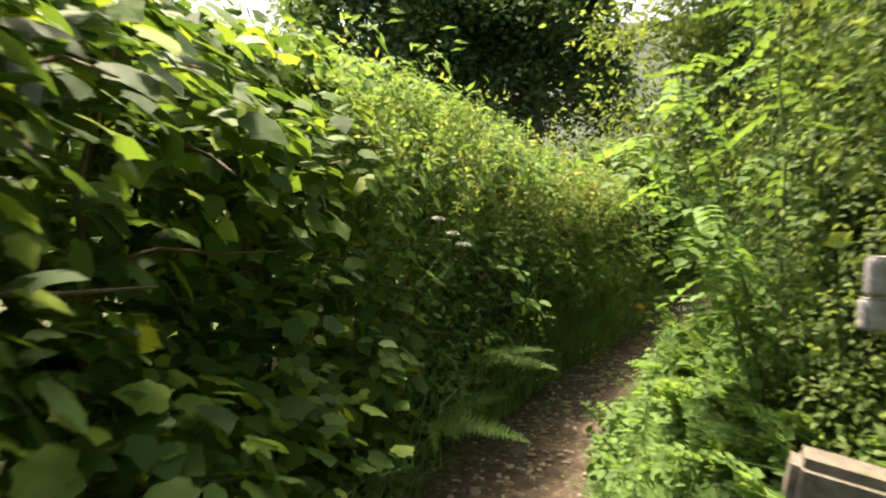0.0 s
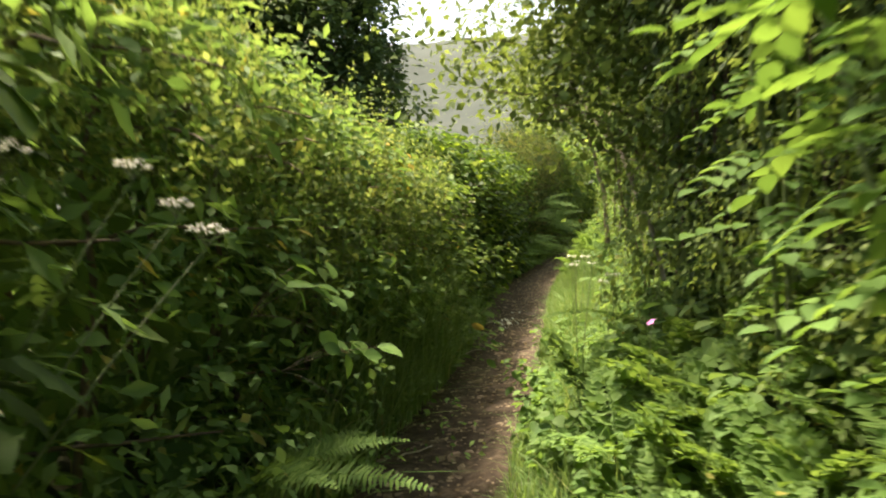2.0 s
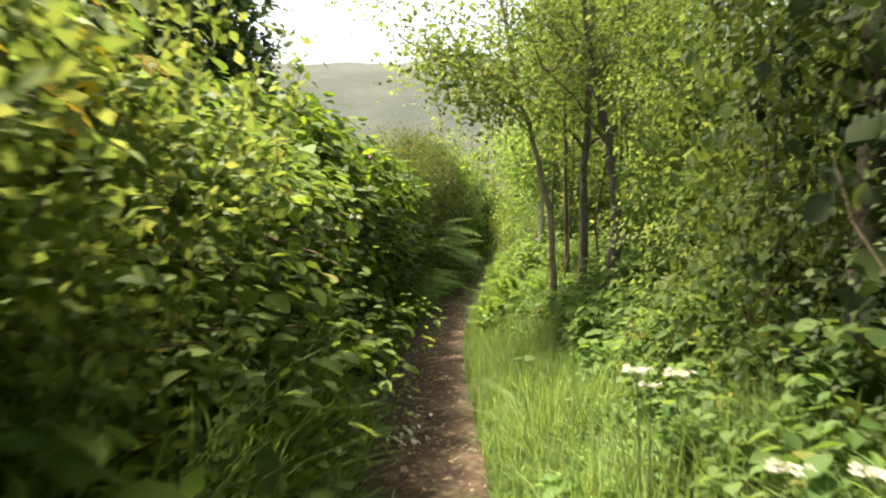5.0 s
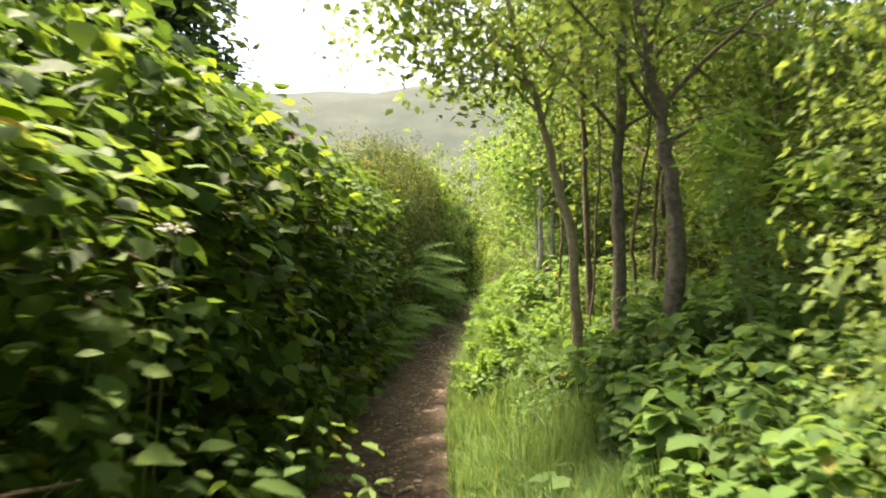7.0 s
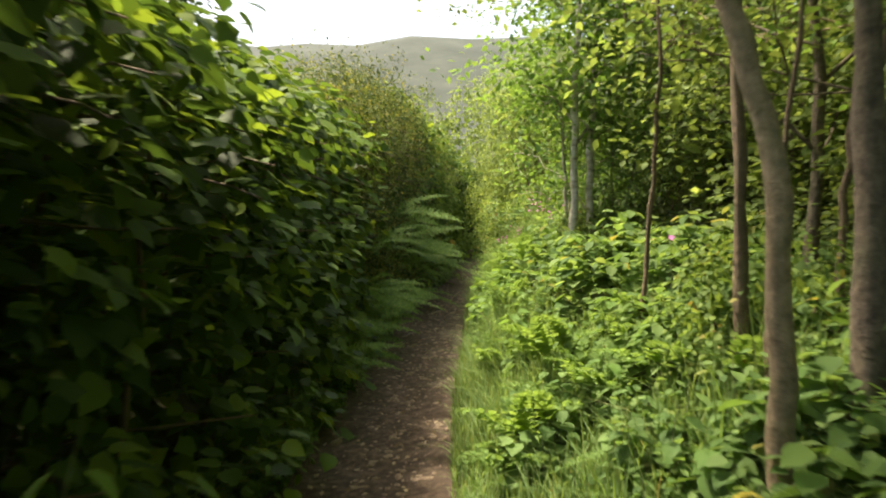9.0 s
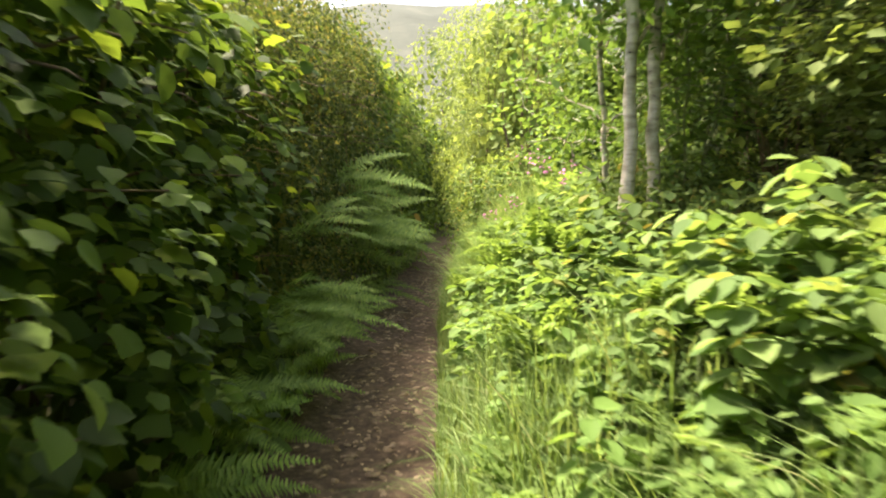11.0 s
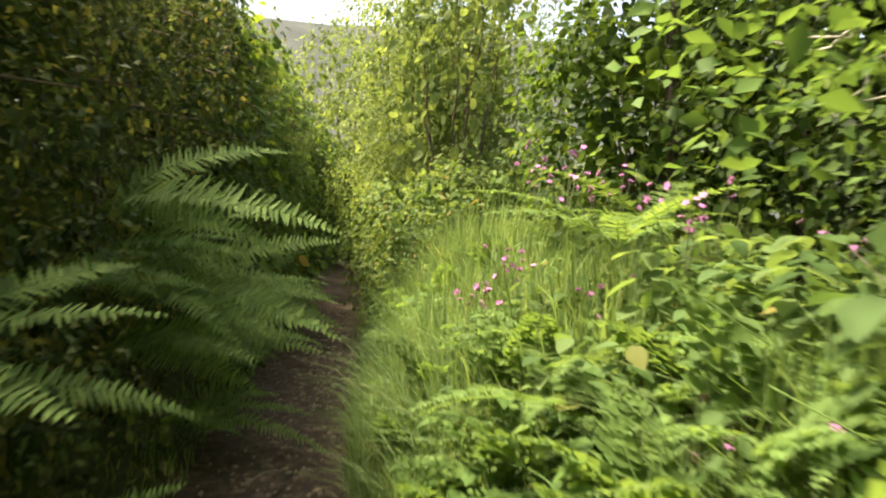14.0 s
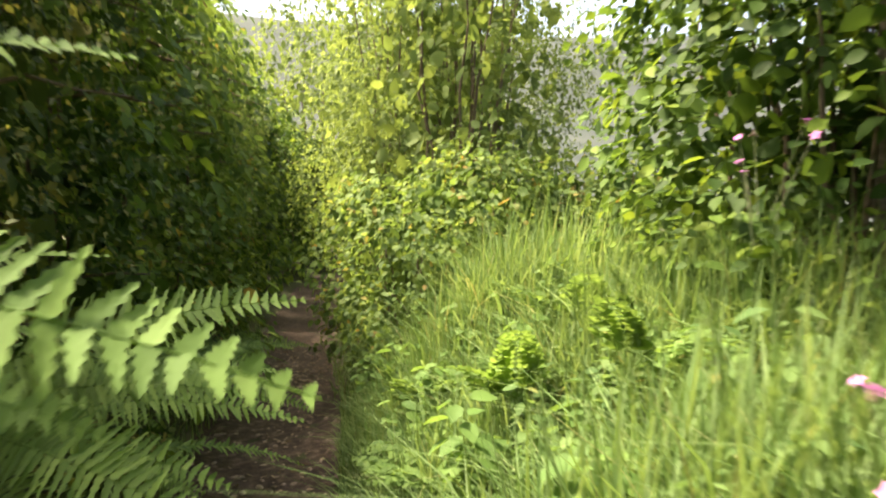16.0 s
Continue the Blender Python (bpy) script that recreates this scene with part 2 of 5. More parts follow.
def merged(pieces):
    verts, faces, off = [], [], 0
    for v, fs in pieces:
        verts.append(v)
        faces += [f + off for f in fs]
        off += len(v)
    return np.concatenate(verts), faces


def tube(points, radii, sides=6):
    P = np.asarray(points, dtype=float)
    R_ = np.asarray(radii, dtype=float)
    d = unit(np.gradient(P, axis=0))
    ref = np.where(np.abs(d[:, 2:3]) > 0.9, np.array([[1.0, 0, 0]]), np.array([[0, 0, 1.0]]))
    a = unit(np.cross(d, ref))
    b = np.cross(d, a)
    th = np.arange(sides) * 2 * np.pi / sides
    ring = P[:, None] + R_[:, None, None] * (np.cos(th)[None, :, None] * a[:, None] + np.sin(th)[None, :, None] * b[:, None])
    n = len(P)
    f = [(i * sides + j, i * sides + (j + 1) % sides, (i + 1) * sides + (j + 1) % sides, (i + 1) * sides + j) for i in range(n - 1) for j in range(sides)]
    return ring.reshape(-1, 3), [np.array(f)]


def bent(p0, p1, sag, n=7, wiggle=0.0):
    """A curved line from p0 to p1, sagging (or rising, minus) in its middle."""
    t = np.linspace(0, 1, n)[:, None]
    p = np.asarray(p0) * (1 - t) + np.asarray(p1) * t
    p[:, 2] -= sag * 4 * (t * (1 - t))[:, 0]
    if wiggle:
        w = RNG.normal(0, wiggle, (n, 3))
        w[0] = 0
        p = p + w
    return p


# ---- the lie of the land ----
WAY = np.array([(-0.9, -8), (-0.55, -4), (-0.25, 0), (-0.05, 2), (0.28, 3.8), (1.03, 5.64), (2.09, 7.33), (3.80, 10.46), (4.62, 12), (5.42, 13.4),
                (6.38, 14.8), (7.9, 17), (8.75, 18.3), (10.05, 20), (12.2, 22.7), (14.5, 25.7), (17.5, 29.2), (22, 33), (28, 37)])
_yy = np.linspace(-8, 37, 901)
_xx = np.interp(_yy, WAY[:, 1], WAY[:, 0])
_k = np.exp(-0.5 * (np.arange(-30, 31) / 12.0) ** 2)
_xx[30:-30] = np.convolve(_xx, _k / _k.sum(), "valid")
_slope = np.gradient(_xx, _yy)


def way(y, u):
    """The place u metres to the right of the path's middle, where the middle is at y."""
    x, s = np.interp(y, _yy, _xx), np.interp(y, _yy, _slope)
    n = np.sqrt(1 + s * s)
    return x + u / n, y - u * s / n


def heading(y):
    return -math.degrees(math.atan(float(np.interp(y, _yy, _slope))))


def offset(x, y):
    """Metres to the right of the path's middle, near enough."""
    s = np.interp(y, _yy, _slope)
    return (x - np.interp(y, _yy, _xx)) / np.sqrt(1 + s * s)


def step(a, b, v):
    t = np.clip((v - a) / (b - a), 0, 1)
    return t * t * (3 - 2 * t)


def land(x, y):
    x, y = np.asarray(x, float), np.asarray(y, float)
    u = offset(x, np.clip(y, -8, 37))
    h = 0.72 * step(0.42, 2.2 - 0.75 * step(12.5, 14.5, np.clip(y, -8, 37)), u) + 0.50 * step(0.40, 1.2, -u)
    h = h - 0.03 * (1 - step(0.2, 0.45, np.abs(u)))
    h = h + 0.05 * np.sin(1.7 * x + 0.6 * y) * np.sin(1.3 * y - 0.4 * x) * step(0.5, 1.4, np.abs(u))
    r = np.hypot(x - 6, y - 12)
    near = 1 - step(25, 80, r)
    th = np.degrees(np.arctan2(x - 6, y - 12))
    ridge = 0.175 + 0.083 * np.exp(-((th - 34) / 38) ** 2)
    knolls = 0.006 * np.sin(th * 0.21 + 1) + 0.003 * np.sin(th * 0.7)
    hill = (ridge + knolls) * np.minimum(r, 900) * step(150, 800, r) * (1 + 0.02 * np.sin(r / 60 + th / 9))
    return h * near + 0.4 * (1 - near) + hill - 1.5 * step(30, 120, r)


def grid_axis(lo, hi, fine):
    mid = np.arange(lo, hi + fine / 2, fine)
    grow = 0.35 * (1.22 ** np.arange(1, 43) - 1) / 0.22
    grow = grow[grow < 2600]
    return np.concatenate([lo - grow[::-1], mid, hi + grow])


gx, gy = grid_axis(-4, 16, 0.20), grid_axis(-5, 30, 0.20)
GX, GY = np.meshgrid(gx, gy)
GZ = land(GX, GY)
nx, ny = len(gx), len(gy)
idx = np.arange(nx * ny).reshape(ny, nx)
quads = np.stack([idx[:-1, :-1], idx[:-1, 1:], idx[1:, 1:], idx[1:, :-1]], -1).reshape(-1, 4)
ground = new("ground", smooth(mesh_from("ground", np.stack([GX, GY, GZ], -1).reshape(-1, 3), [quads], M_SOIL)))
ground.data.materials.append(M_HILL)
far = np.hypot(GX[:-1, :-1] - 6, GY[:-1, :-1] - 12).ravel() > 40
ground.data.polygons.foreach_set("material_index", far.astype(np.int32))
tagged(ground, "mossy earth bank rising to a far moorland hill", "ground", kind="structure")

# the trodden path
py, pu = np.arange(-7, 36, 0.06), np.linspace(-0.56, 0.52, 25)
PY, PU = np.meshgrid(py, pu, indexing="ij")
edge = 0.05 * np.sin(PY * 2.1) + 0.03 * np.sin(PY * 5.3 + 1)
qx, qy = way(PY, PU * (1 + edge))
relief = np.array([noise.noise((float(a) * 3, float(b) * 3, 0)) for a, b in zip(qx.ravel(), qy.ravel())]).reshape(qx.shape)
fine = np.array([noise.noise((float(a) * 14, float(b) * 14, 5)) for a, b in zip(qx.ravel(), qy.ravel())]).reshape(qx.shape)
qz = land(qx, qy) + 0.012 + 0.018 * relief + 0.010 * fine - 0.05 * step(0.42, 0.56, np.abs(PU))
pi = np.arange(qx.size).reshape(qx.shape)
pq = np.stack([pi[:-1, :-1], pi[:-1, 1:], pi[1:, 1:], pi[1:, :-1]], -1).reshape(-1, 4)
path = new("footpath", smooth(mesh_from("footpath", np.stack([qx, qy, qz], -1).reshape(-1, 3), [pq], M_PATH)))
tagged(path, "narrow trodden brown earth footpath with leaf litter", "footpath", kind="structure")


def floor_at(x, y):
    return float(land(x, y))


# ---- shrubs, built of leafy clumps ----


def clump_leaves(centres, radii, count, size, shape, outward, up=0.6, spread=0.35, droop=0.5, spray=0.5, width=None):
    """Leaves round each centre, facing out of their clump and the sky; outward: a common lean of all the clumps."""
    n = len(centres) * count
    c = np.repeat(centres, count, axis=0)
    r = np.repeat(radii, count)[:, None]
    d = unit(RNG.normal(size=(n, 3)) + np.array(outward) * 0.7 + np.array([0, 0, 0.25]))
    P = c + d * r * (0.55 + 0.55 * RNG.random((n, 1)))
    N = d * 0.40 + np.array([0, 0, up + 0.35]) + np.array(outward) * 0.30 + RNG.normal(0, spread, (n, 3))
    T = d * np.array([1, 1, 0.4]) + RNG.normal(0, spray, (n, 3)) + np.array([0, 0, -droop])
    s = size * (0.6 + 0.7 * RNG.random(n))
    return leaves(P, N, T, s, shape, width)


def pinnate(P, D, length, leaflet, pairs=5, shape=OVATE):
    """Compound leaves: P stalk foot, D direction. Leaflets in pairs along the stalk."""
    D = unit(D)
    side = unit(np.cross(D, np.array([0, 0, 1.0])) + RNG.normal(0, 0.15, D.shape))
    upv = np.cross(side, D)
    out = []
    for i in range(pairs + 1):
        f = 0.25 + 0.75 * i / pairs
        q = P + D * (length * f)[:, None] + np.array([0, 0, -1.0]) * (length * 0.25 * f * f)[:, None]
        if i == pairs:
            out.append(leaves(q, upv, D, leaflet, shape))
        else:
            for sgn in (-1, 1):
                out.append(leaves(q, upv + side * 0.15 * sgn, side * sgn + D * 0.55 + np.array([0, 0, -0.25]), leaflet * (0.8 + 0.2 * math.sin(f * 3)), shape))
    return merged(out)


def hedge_mesh(kind, wide=1.25, deep=1.35, high=2.4):
    """Foliage for one shrub of the hedge; its face looks along +x, from x = -deep to 0."""
    n = {"maple": 95, "hazel": 85, "bramble": 90, "haw": 110, "herb": 90}[kind]
    face = RNG.random(n)
    z = 0.12 + (high - 0.25) * RNG.random(n) ** 0.9
    back = {"maple": 1.0, "hazel": 0.42, "bramble": 0.5, "haw": 0.15, "herb": 0.6}[kind]
    bulge = -0.08 - 0.18 * np.abs(z / high - 0.4) - back * (z / high) ** 2.2 + (0.17 if kind in ("herb", "bramble", "maple") else 0.12) * RNG.normal(size=n)
    x = np.where(face < 0.62, bulge, -deep * RNG.random(n))
    top = face >= 0.62
    z = np.where(top, high - 0.10 - 0.25 * RNG.random(n) - (0.35 + back * 0.5) * np.maximum(x + 0.7, 0), z)
    C = np.stack([x, wide * (RNG.random(n) - 0.5), z], 1)
    rad = 0.15 + 0.15 * RNG.random(n)
    lean = (0.7, 0, 0.15)
    half = n // 2
    if kind == "maple":
        a = merged([clump_leaves(C[:half], rad[:half], 22, 0.100, LOBED, lean, 0.5), clump_leaves(C[half:], rad[half:], 22, 0.080, LOBED, lean, 0.7)])
    elif kind == "hazel":
        a = merged([clump_leaves(C[:half], rad[:half], 19, 0.090, LOBED, lean, 0.55), clump_leaves(C[half:], rad[half:], 20, 0.080, ROUND, lean, 0.55)])
    elif kind == "bramble":
        q = n // 3
        a = merged([clump_leaves(C[:q], rad[:q], 30, 0.070, OVATE, lean, 0.6), clump_leaves(C[q:2 * q], rad[q:2 * q], 46, 0.042, MID, lean, 0.6, 0.5, 0.3, 0.8),
                    clump_leaves(C[2 * q:], rad[2 * q:], 26, 0.095, OVATE, lean, 0.6, 0.4, 0.5, 0.6, np.full((n - 2 * q) * 26, 0.75))])
    elif kind == "haw":
        a = clump_leaves(C, rad * 1.1, 60, 0.036, SIMPLE, lean, 0.5, 0.5, 0.2, 0.9)
    else:
        q = n // 3
        a = merged([clump_leaves(C[:q], rad[:q], 34, 0.062, MID, lean, 0.6, 0.45, 0.4, 0.8), clump_leaves(C[q:2 * q], rad[q:2 * q] * 1.1, 60, 0.040, SIMPLE, lean, 0.4, 0.6, 0.1, 1.0),
                    clump_leaves(C[2 * q:], rad[2 * q:] * 1.2, 46, 0.10, NARROW, lean, 0.4, 0.5, 0.1, 0.9)])
    # the hidden inside, which closes the view
    k = 850
    zq = 0.05 + (high - 0.35) * RNG.random(k)
    Q = np.stack([-0.25 - back * (zq / high) ** 2.2 - (deep - 0.35) * RNG.random(k), wide * 1.1 * (RNG.random(k) - 0.5), zq], 1)
    b = leaves(Q, RNG.normal(size=(k, 3)) + np.array([0.8, 0, 0.3]), RNG.normal(size=(k, 3)), 0.13 + 0.08 * RNG.random(k), MID)
    return merged([a, b])


def stems_mesh(name, wide, deep, high, count=7):
    pieces = []
    for _ in range(count):
        x0, y0 = -deep * (0.3 + 0.5 * RNG.random()), wide * (RNG.random() - 0.5)
        p = bent((x0, y0, -0.1), (x0 + 0.5 * (RNG.random() - 0.3), y0 + 0.4 * (RNG.random() - 0.5), high * (0.75 + 0.2 * RNG.random())), 0, 7, 0.03)
        pieces.append(tube(p, np.linspace(0.022, 0.006, 7), 5))
    for _ in range(5):
        z0 = high * (0.25 + 0.6 * RNG.random())
        p = bent((-0.5 * deep, wide * (RNG.random() - 0.5), z0), (0.06 + 0.08 * RNG.random(), wide * (RNG.random() - 0.5), z0 + 0.25 * RNG.random()), -0.06, 6, 0.015)
        pieces.append(tube(p, np.linspace(0.010, 0.003, 6), 4))
    v, f = merged(pieces)
    return smooth(mesh_from(name, v, f, M_TWIG))


HEDGE_KINDS = {
    "maple": (M_MAPLE, "dense dark green hedge shrub with broad lobed leaves", "hedge shrub"),
    "hazel": (M_HAZEL, "dark green hazel hedge shrub with broad round leaves", "hedge shrub"),
    "bramble": (M_BRAMBLE, "tangled green bramble hedge with a few reddish leaves", "bramble"),
    "haw": (M_HAW, "clipped hawthorn hedge shrub with tiny dark leaves", "hedge shrub"),
    "herb": (M_HERB, "mixed green hedge growth overgrown by tall herbs", "hedge growth"),
}
STEMS = stems_mesh("stems", 1.2, 1.3, 2.3)
HEDGE = {}
for kind, (mat, label, cat) in HEDGE_KINDS.items():
    HEDGE[kind] = []
    for _ in range(3):
        v, f = hedge_mesh(kind)
        HEDGE[kind].append(mesh_from(kind + "_foliage", v, f, mat))


def hedge_shrub(kind, y, u, height, turn=0.0, wide=1.0):
    mat, label, cat = HEDGE_KINDS[kind]
    x, yy = way(y, u)
    e = thing("hedge_shrub", label, cat, "shrubs of the hedge", at=(x, yy, floor_at(x, yy) - 0.05))
    k = height / 2.4
    e.rotation_euler = (0, 0, radians(heading(y) + turn))
    e.scale = (0.9 + 0.2 * RNG.random(), wide * (0.95 + 0.15 * RNG.random()), k)
    tagged(part("stem", STEMS, e, "brown woody stems"), kind="stuff")
    part("foliage", HEDGE[kind][int(RNG.integers(3))], e)
    return e


def hedge_kind(y):
    if y < 3.3:
        return "maple"
    if y < 6.4:
        return "herb"
    if y < 8.7:
        return "bramble"
    if y < 16.2:
        return "hazel"
    if y < 20.2:
        return "haw"
    return "hazel" if y < 21.8 else "bramble" if y < 24.5 else "hazel"


for i, y in enumerate(np.concatenate([np.arange(-2.0, 24, 0.82), np.arange(24.2, 32, 1.2)])):
    h = float(np.interp(y, [-7, 0, 4, 6.5, 8, 9.3, 10.3, 11.5, 14, 16, 18, 20, 24, 36], [3.15, 3.15, 2.80, 2.62, 2.40, 2.30, 2.80, 2.85, 2.9, 3.1, 3.75, 4.15, 3.9, 3.3]))
    hedge_shrub(hedge_kind(y + RNG.normal(0, 0.25)), y, -0.40 - 0.14 * float(y < 3.5) - 0.09 * float(3.5 < y < 5.2) - 0.08 * float(step(8.0, 11.0, y)) - 0.08 * float(step(14.0, 16.0, y)) + 0.05 * RNG.normal(), h * (0.95 + 0.1 * RNG.random()) - 0.35, RNG.normal(0, 7))

# ---- bushes and trees ----


def bush_mesh(name, mat, high, radius, n, count, size, shape, low=0.1):
    th, r = 2 * np.pi * RNG.random(n), np.sqrt(RNG.random(n))
    z = low + (high - low) * RNG.random(n)
    prof = np.sqrt(np.clip(1 - ((z / high - 0.45) / 0.62) ** 2, 0.05, 1))
    R_ = radius * prof * (0.55 + 0.45 * r) * (0.85 + 0.3 * RNG.random(n))
    C = np.stack([R_ * np.cos(th), R_ * np.sin(th), z], 1)
    out = np.stack([np.cos(th), np.sin(th), 0.2 + 0 * th], 1)
    rad = (0.16 + 0.16 * RNG.random(n)) * (0.6 + 0.4 * radius)
    m = n * count
    c, o, rr = np.repeat(C, count, 0), np.repeat(out, count, 0), np.repeat(rad, count)[:, None]
    d = unit(RNG.normal(size=(m, 3)) + o * 0.8)
    P = c + d * rr * (0.5 + 0.7 * RNG.random((m, 1)))
    N = d * 0.5 + np.array([0, 0, 0.6]) + o * 0.2 + RNG.normal(0, 0.4, (m, 3))
    T = d + RNG.normal(0, 0.6, (m, 3)) + np.array([0, 0, -0.4])
    a = leaves(P, N, T, size * (0.6 + 0.7 * RNG.random(m)), shape)
    k = 600
    th, r = 2 * np.pi * RNG.random(k), 0.75 * radius * np.sqrt(RNG.random(k))
    Q = np.stack([r * np.cos(th), r * np.sin(th), low + (high * 0.85 - low) * RNG.random(k)], 1)
    b = leaves(Q, RNG.normal(size=(k, 3)) + np.array([0, 0, 0.3]), RNG.normal(size=(k, 3)), (0.10 + 0.08 * RNG.random(k)) * (0.5 + 0.5 * radius), MID)
    v, f = merged([a, b])
    return mesh_from(name, v, f, mat)


def bush_stems(high, radius, count=9, thick=0.03):
    pieces = []
    for _ in range(count):
        a, k = 2 * np.pi * RNG.random(), radius * (0.3 + 0.5 * RNG.random())
        p = bent((0.12 * math.cos(a), 0.12 * math.sin(a), -0.1), (k * math.cos(a), k * math.sin(a), high * (0.7 + 0.25 * RNG.random())), 0.05, 8, 0.035)
        pieces.append(tube(p, np.linspace(thick, 0.005, 8), 5))
    v, f = merged(pieces)
    return smooth(mesh_from("stems", v, f, M_TWIG))


BUSH = {
    "willow": [(bush_mesh("willow_foliage", M_WILLOW, 3.6, 1.25, 170, 62, 0.052, SIMPLE), bush_stems(3.4, 1.0)) for _ in range(3)],
    "hazel": [(bush_mesh("hazel_foliage", M_HAZEL, 2.8, 1.1, 150, 28, 0.082, MID), bush_stems(2.6, 0.9)) for _ in range(2)],
    "bramble": [(bush_mesh("bramble_foliage", M_BRAMBLE, 1.3, 0.75, 90, 28, 0.062, MID, 0.02), bush_stems(1.2, 0.7)) for _ in range(2)],
}
BUSH["thorn"] = [(bush_mesh("thorn_foliage", M_THORN, 3.4, 1.2, 150, 60, 0.040, SIMPLE), bush_stems(3.3, 1.15, 26, 0.013)) for _ in range(2)]
BUSH["far_willow"] = [(bush_mesh("willow_foliage", M_WILLOW, 3.6, 1.3, 120, 30, 0.10, SIMPLE), bush_stems(3.4, 1.0, 5)) for _ in range(2)]
BUSH_LABEL = {"thorn": ("dark twiggy thorn thicket with many thin stems", "thicket"),
              "far_willow": ("tall light green willow shrub with small leaves", "shrub"),
              "willow": ("tall light green willow shrub with small leaves", "shrub"),
              "hazel": ("dark leafy hazel bush with broad round leaves", "bush"),
              "bramble": ("low rounded bramble bush with pale green shoots", "bramble")}


def bush(kind, x, y, scale=1.0, tall=1.0, sink=0.05):
    label, cat = BUSH_LABEL[kind]
    e = thing(kind.replace("far_", "") + "_bush", label, cat, "bushes beside the path", at=(x, y, floor_at(x, y) - sink))
    e.rotation_euler = (0, 0, 2 * math.pi * RNG.random())
    e.scale = (scale, scale, scale * tall)
    fol, st = BUSH[kind][int(RNG.integers(len(BUSH[kind])))]
    tagged(part("stem", st, e, "thin brown stems"), kind="stuff")
    part("foliage", fol, e)
    return e


def bush_at(kind, y, u, scale=1.0, tall=1.0):
    x, yy = way(y, u)
    return bush(kind, float(x), float(yy), scale, tall)


def crown_mesh(name, tips, mat, count, size, shape, spread):
    C = np.asarray(tips)
    n = len(C) * count
    c = np.repeat(C, count, 0)
    P = c + RNG.normal(0, spread, (n, 3)) * np.array([1, 1, 0.7])
    N = np.array([0, 0, 0.8]) + RNG.normal(0, 0.5, (n, 3))
    T = RNG.normal(0, 1, (n, 3)) + np.array([0, 0, -0.5])
    v, f = leaves(P, N, T, size * (0.6 + 0.7 * RNG.random(n)), shape)
    return mesh_from(name, v, f, mat)


def tree(x, y, line, radius, limbs, label, bark, leafmat, leaf=0.055, per=26, spread=0.22, shape=SIMPLE, reach=1.3, group="trees beside the path", first=0.45, name="tree", extra=(), clear=2.35):
    """A young tree. line: the trunk's bends above its foot, as (dx, dy, z)."""
    z0 = floor_at(x, y) - 0.08
    e = thing(name, label, "tree", group, at=(x, y, z0))
    L = np.array([(0, 0, 0)] + list(line), float)
    t = np.linspace(0, len(L) - 1, 6 * len(L))
    pts = np.stack([np.interp(t, np.arange(len(L)), L[:, k]) for k in range(3)], 1)
    pts[2:, :2] += np.cumsum(RNG.normal(0, radius * 0.10, (len(pts) - 2, 2)), 0) * 0.6
    pts[1:, :2] += RNG.normal(0, 0.005 + radius * 0.08, (len(pts) - 1, 2))
    f = np.linspace(0, 1, len(pts))
    rr = radius * (1 - 0.75 * f) * (1 + 0.35 * np.exp(-f * 18)) * (1 + 0.09 * RNG.normal(size=len(pts)))
    part("trunk", smooth(mesh_from("trunk", *tube(pts, rr, 10), bark)), e)
    tips = []
    for i in range(limbs + len(extra)):
        s = first + (1 - first) * (i + RNG.random()) / limbs
        k = min(int(s * (len(pts) - 1)), len(pts) - 2)
        a = 2.4 * i + RNG.random()
        lenl = reach * (0.6 + 0.6 * RNG.random()) * (1.15 - 0.5 * s)
        end = pts[k] + lenl * np.array([math.cos(a), math.sin(a), 0.35 + 0.5 * RNG.random()])
        if i >= limbs:
            end = np.array(extra[i - limbs])
            k = int(np.argmin(np.abs(pts[:, 2] - end[2] + 0.3)))
            lenl = float(np.linalg.norm(end - pts[k]))
        lp = bent(pts[k], end, -0.08, 7, 0.02)
        r0 = rr[k] * 0.42
        tw = [tube(lp, np.linspace(r0, 0.004, 7), 6)]
        tips += [lp[-1], lp[4], lp[5]]
        for j in range(4):
            q = lp[3 + j % 4]
            b = RNG.normal(0, 1, 3) * np.array([1, 1, 0.5])
            e2 = q + unit(b[None])[0] * 0.45 * lenl
            if offset(x + e2[0], y + e2[1]) < 1.0 and z0 + e2[2] < clear:
                continue
            tw.append(tube(bent(q, e2, 0.03, 5, 0.02), np.linspace(r0 * 0.4 + 0.002, 0.002, 5), 4))
            tips += [e2, (q + e2) / 2]
        v, fc = merged(tw)
        part("limb", smooth(mesh_from("limb", v, fc, bark)), e)
    # the way itself stays clear of low leaves
    tips = [q for q in tips if offset(x + q[0], y + q[1]) > 1.0 or z0 + q[2] > clear]
    if per and tips:
        part("crown", crown_mesh("crown", tips, leafmat, per, leaf, shape, spread), e)
    return e


ASHTREE = "slender young tree with smooth brown bark and light leaves"
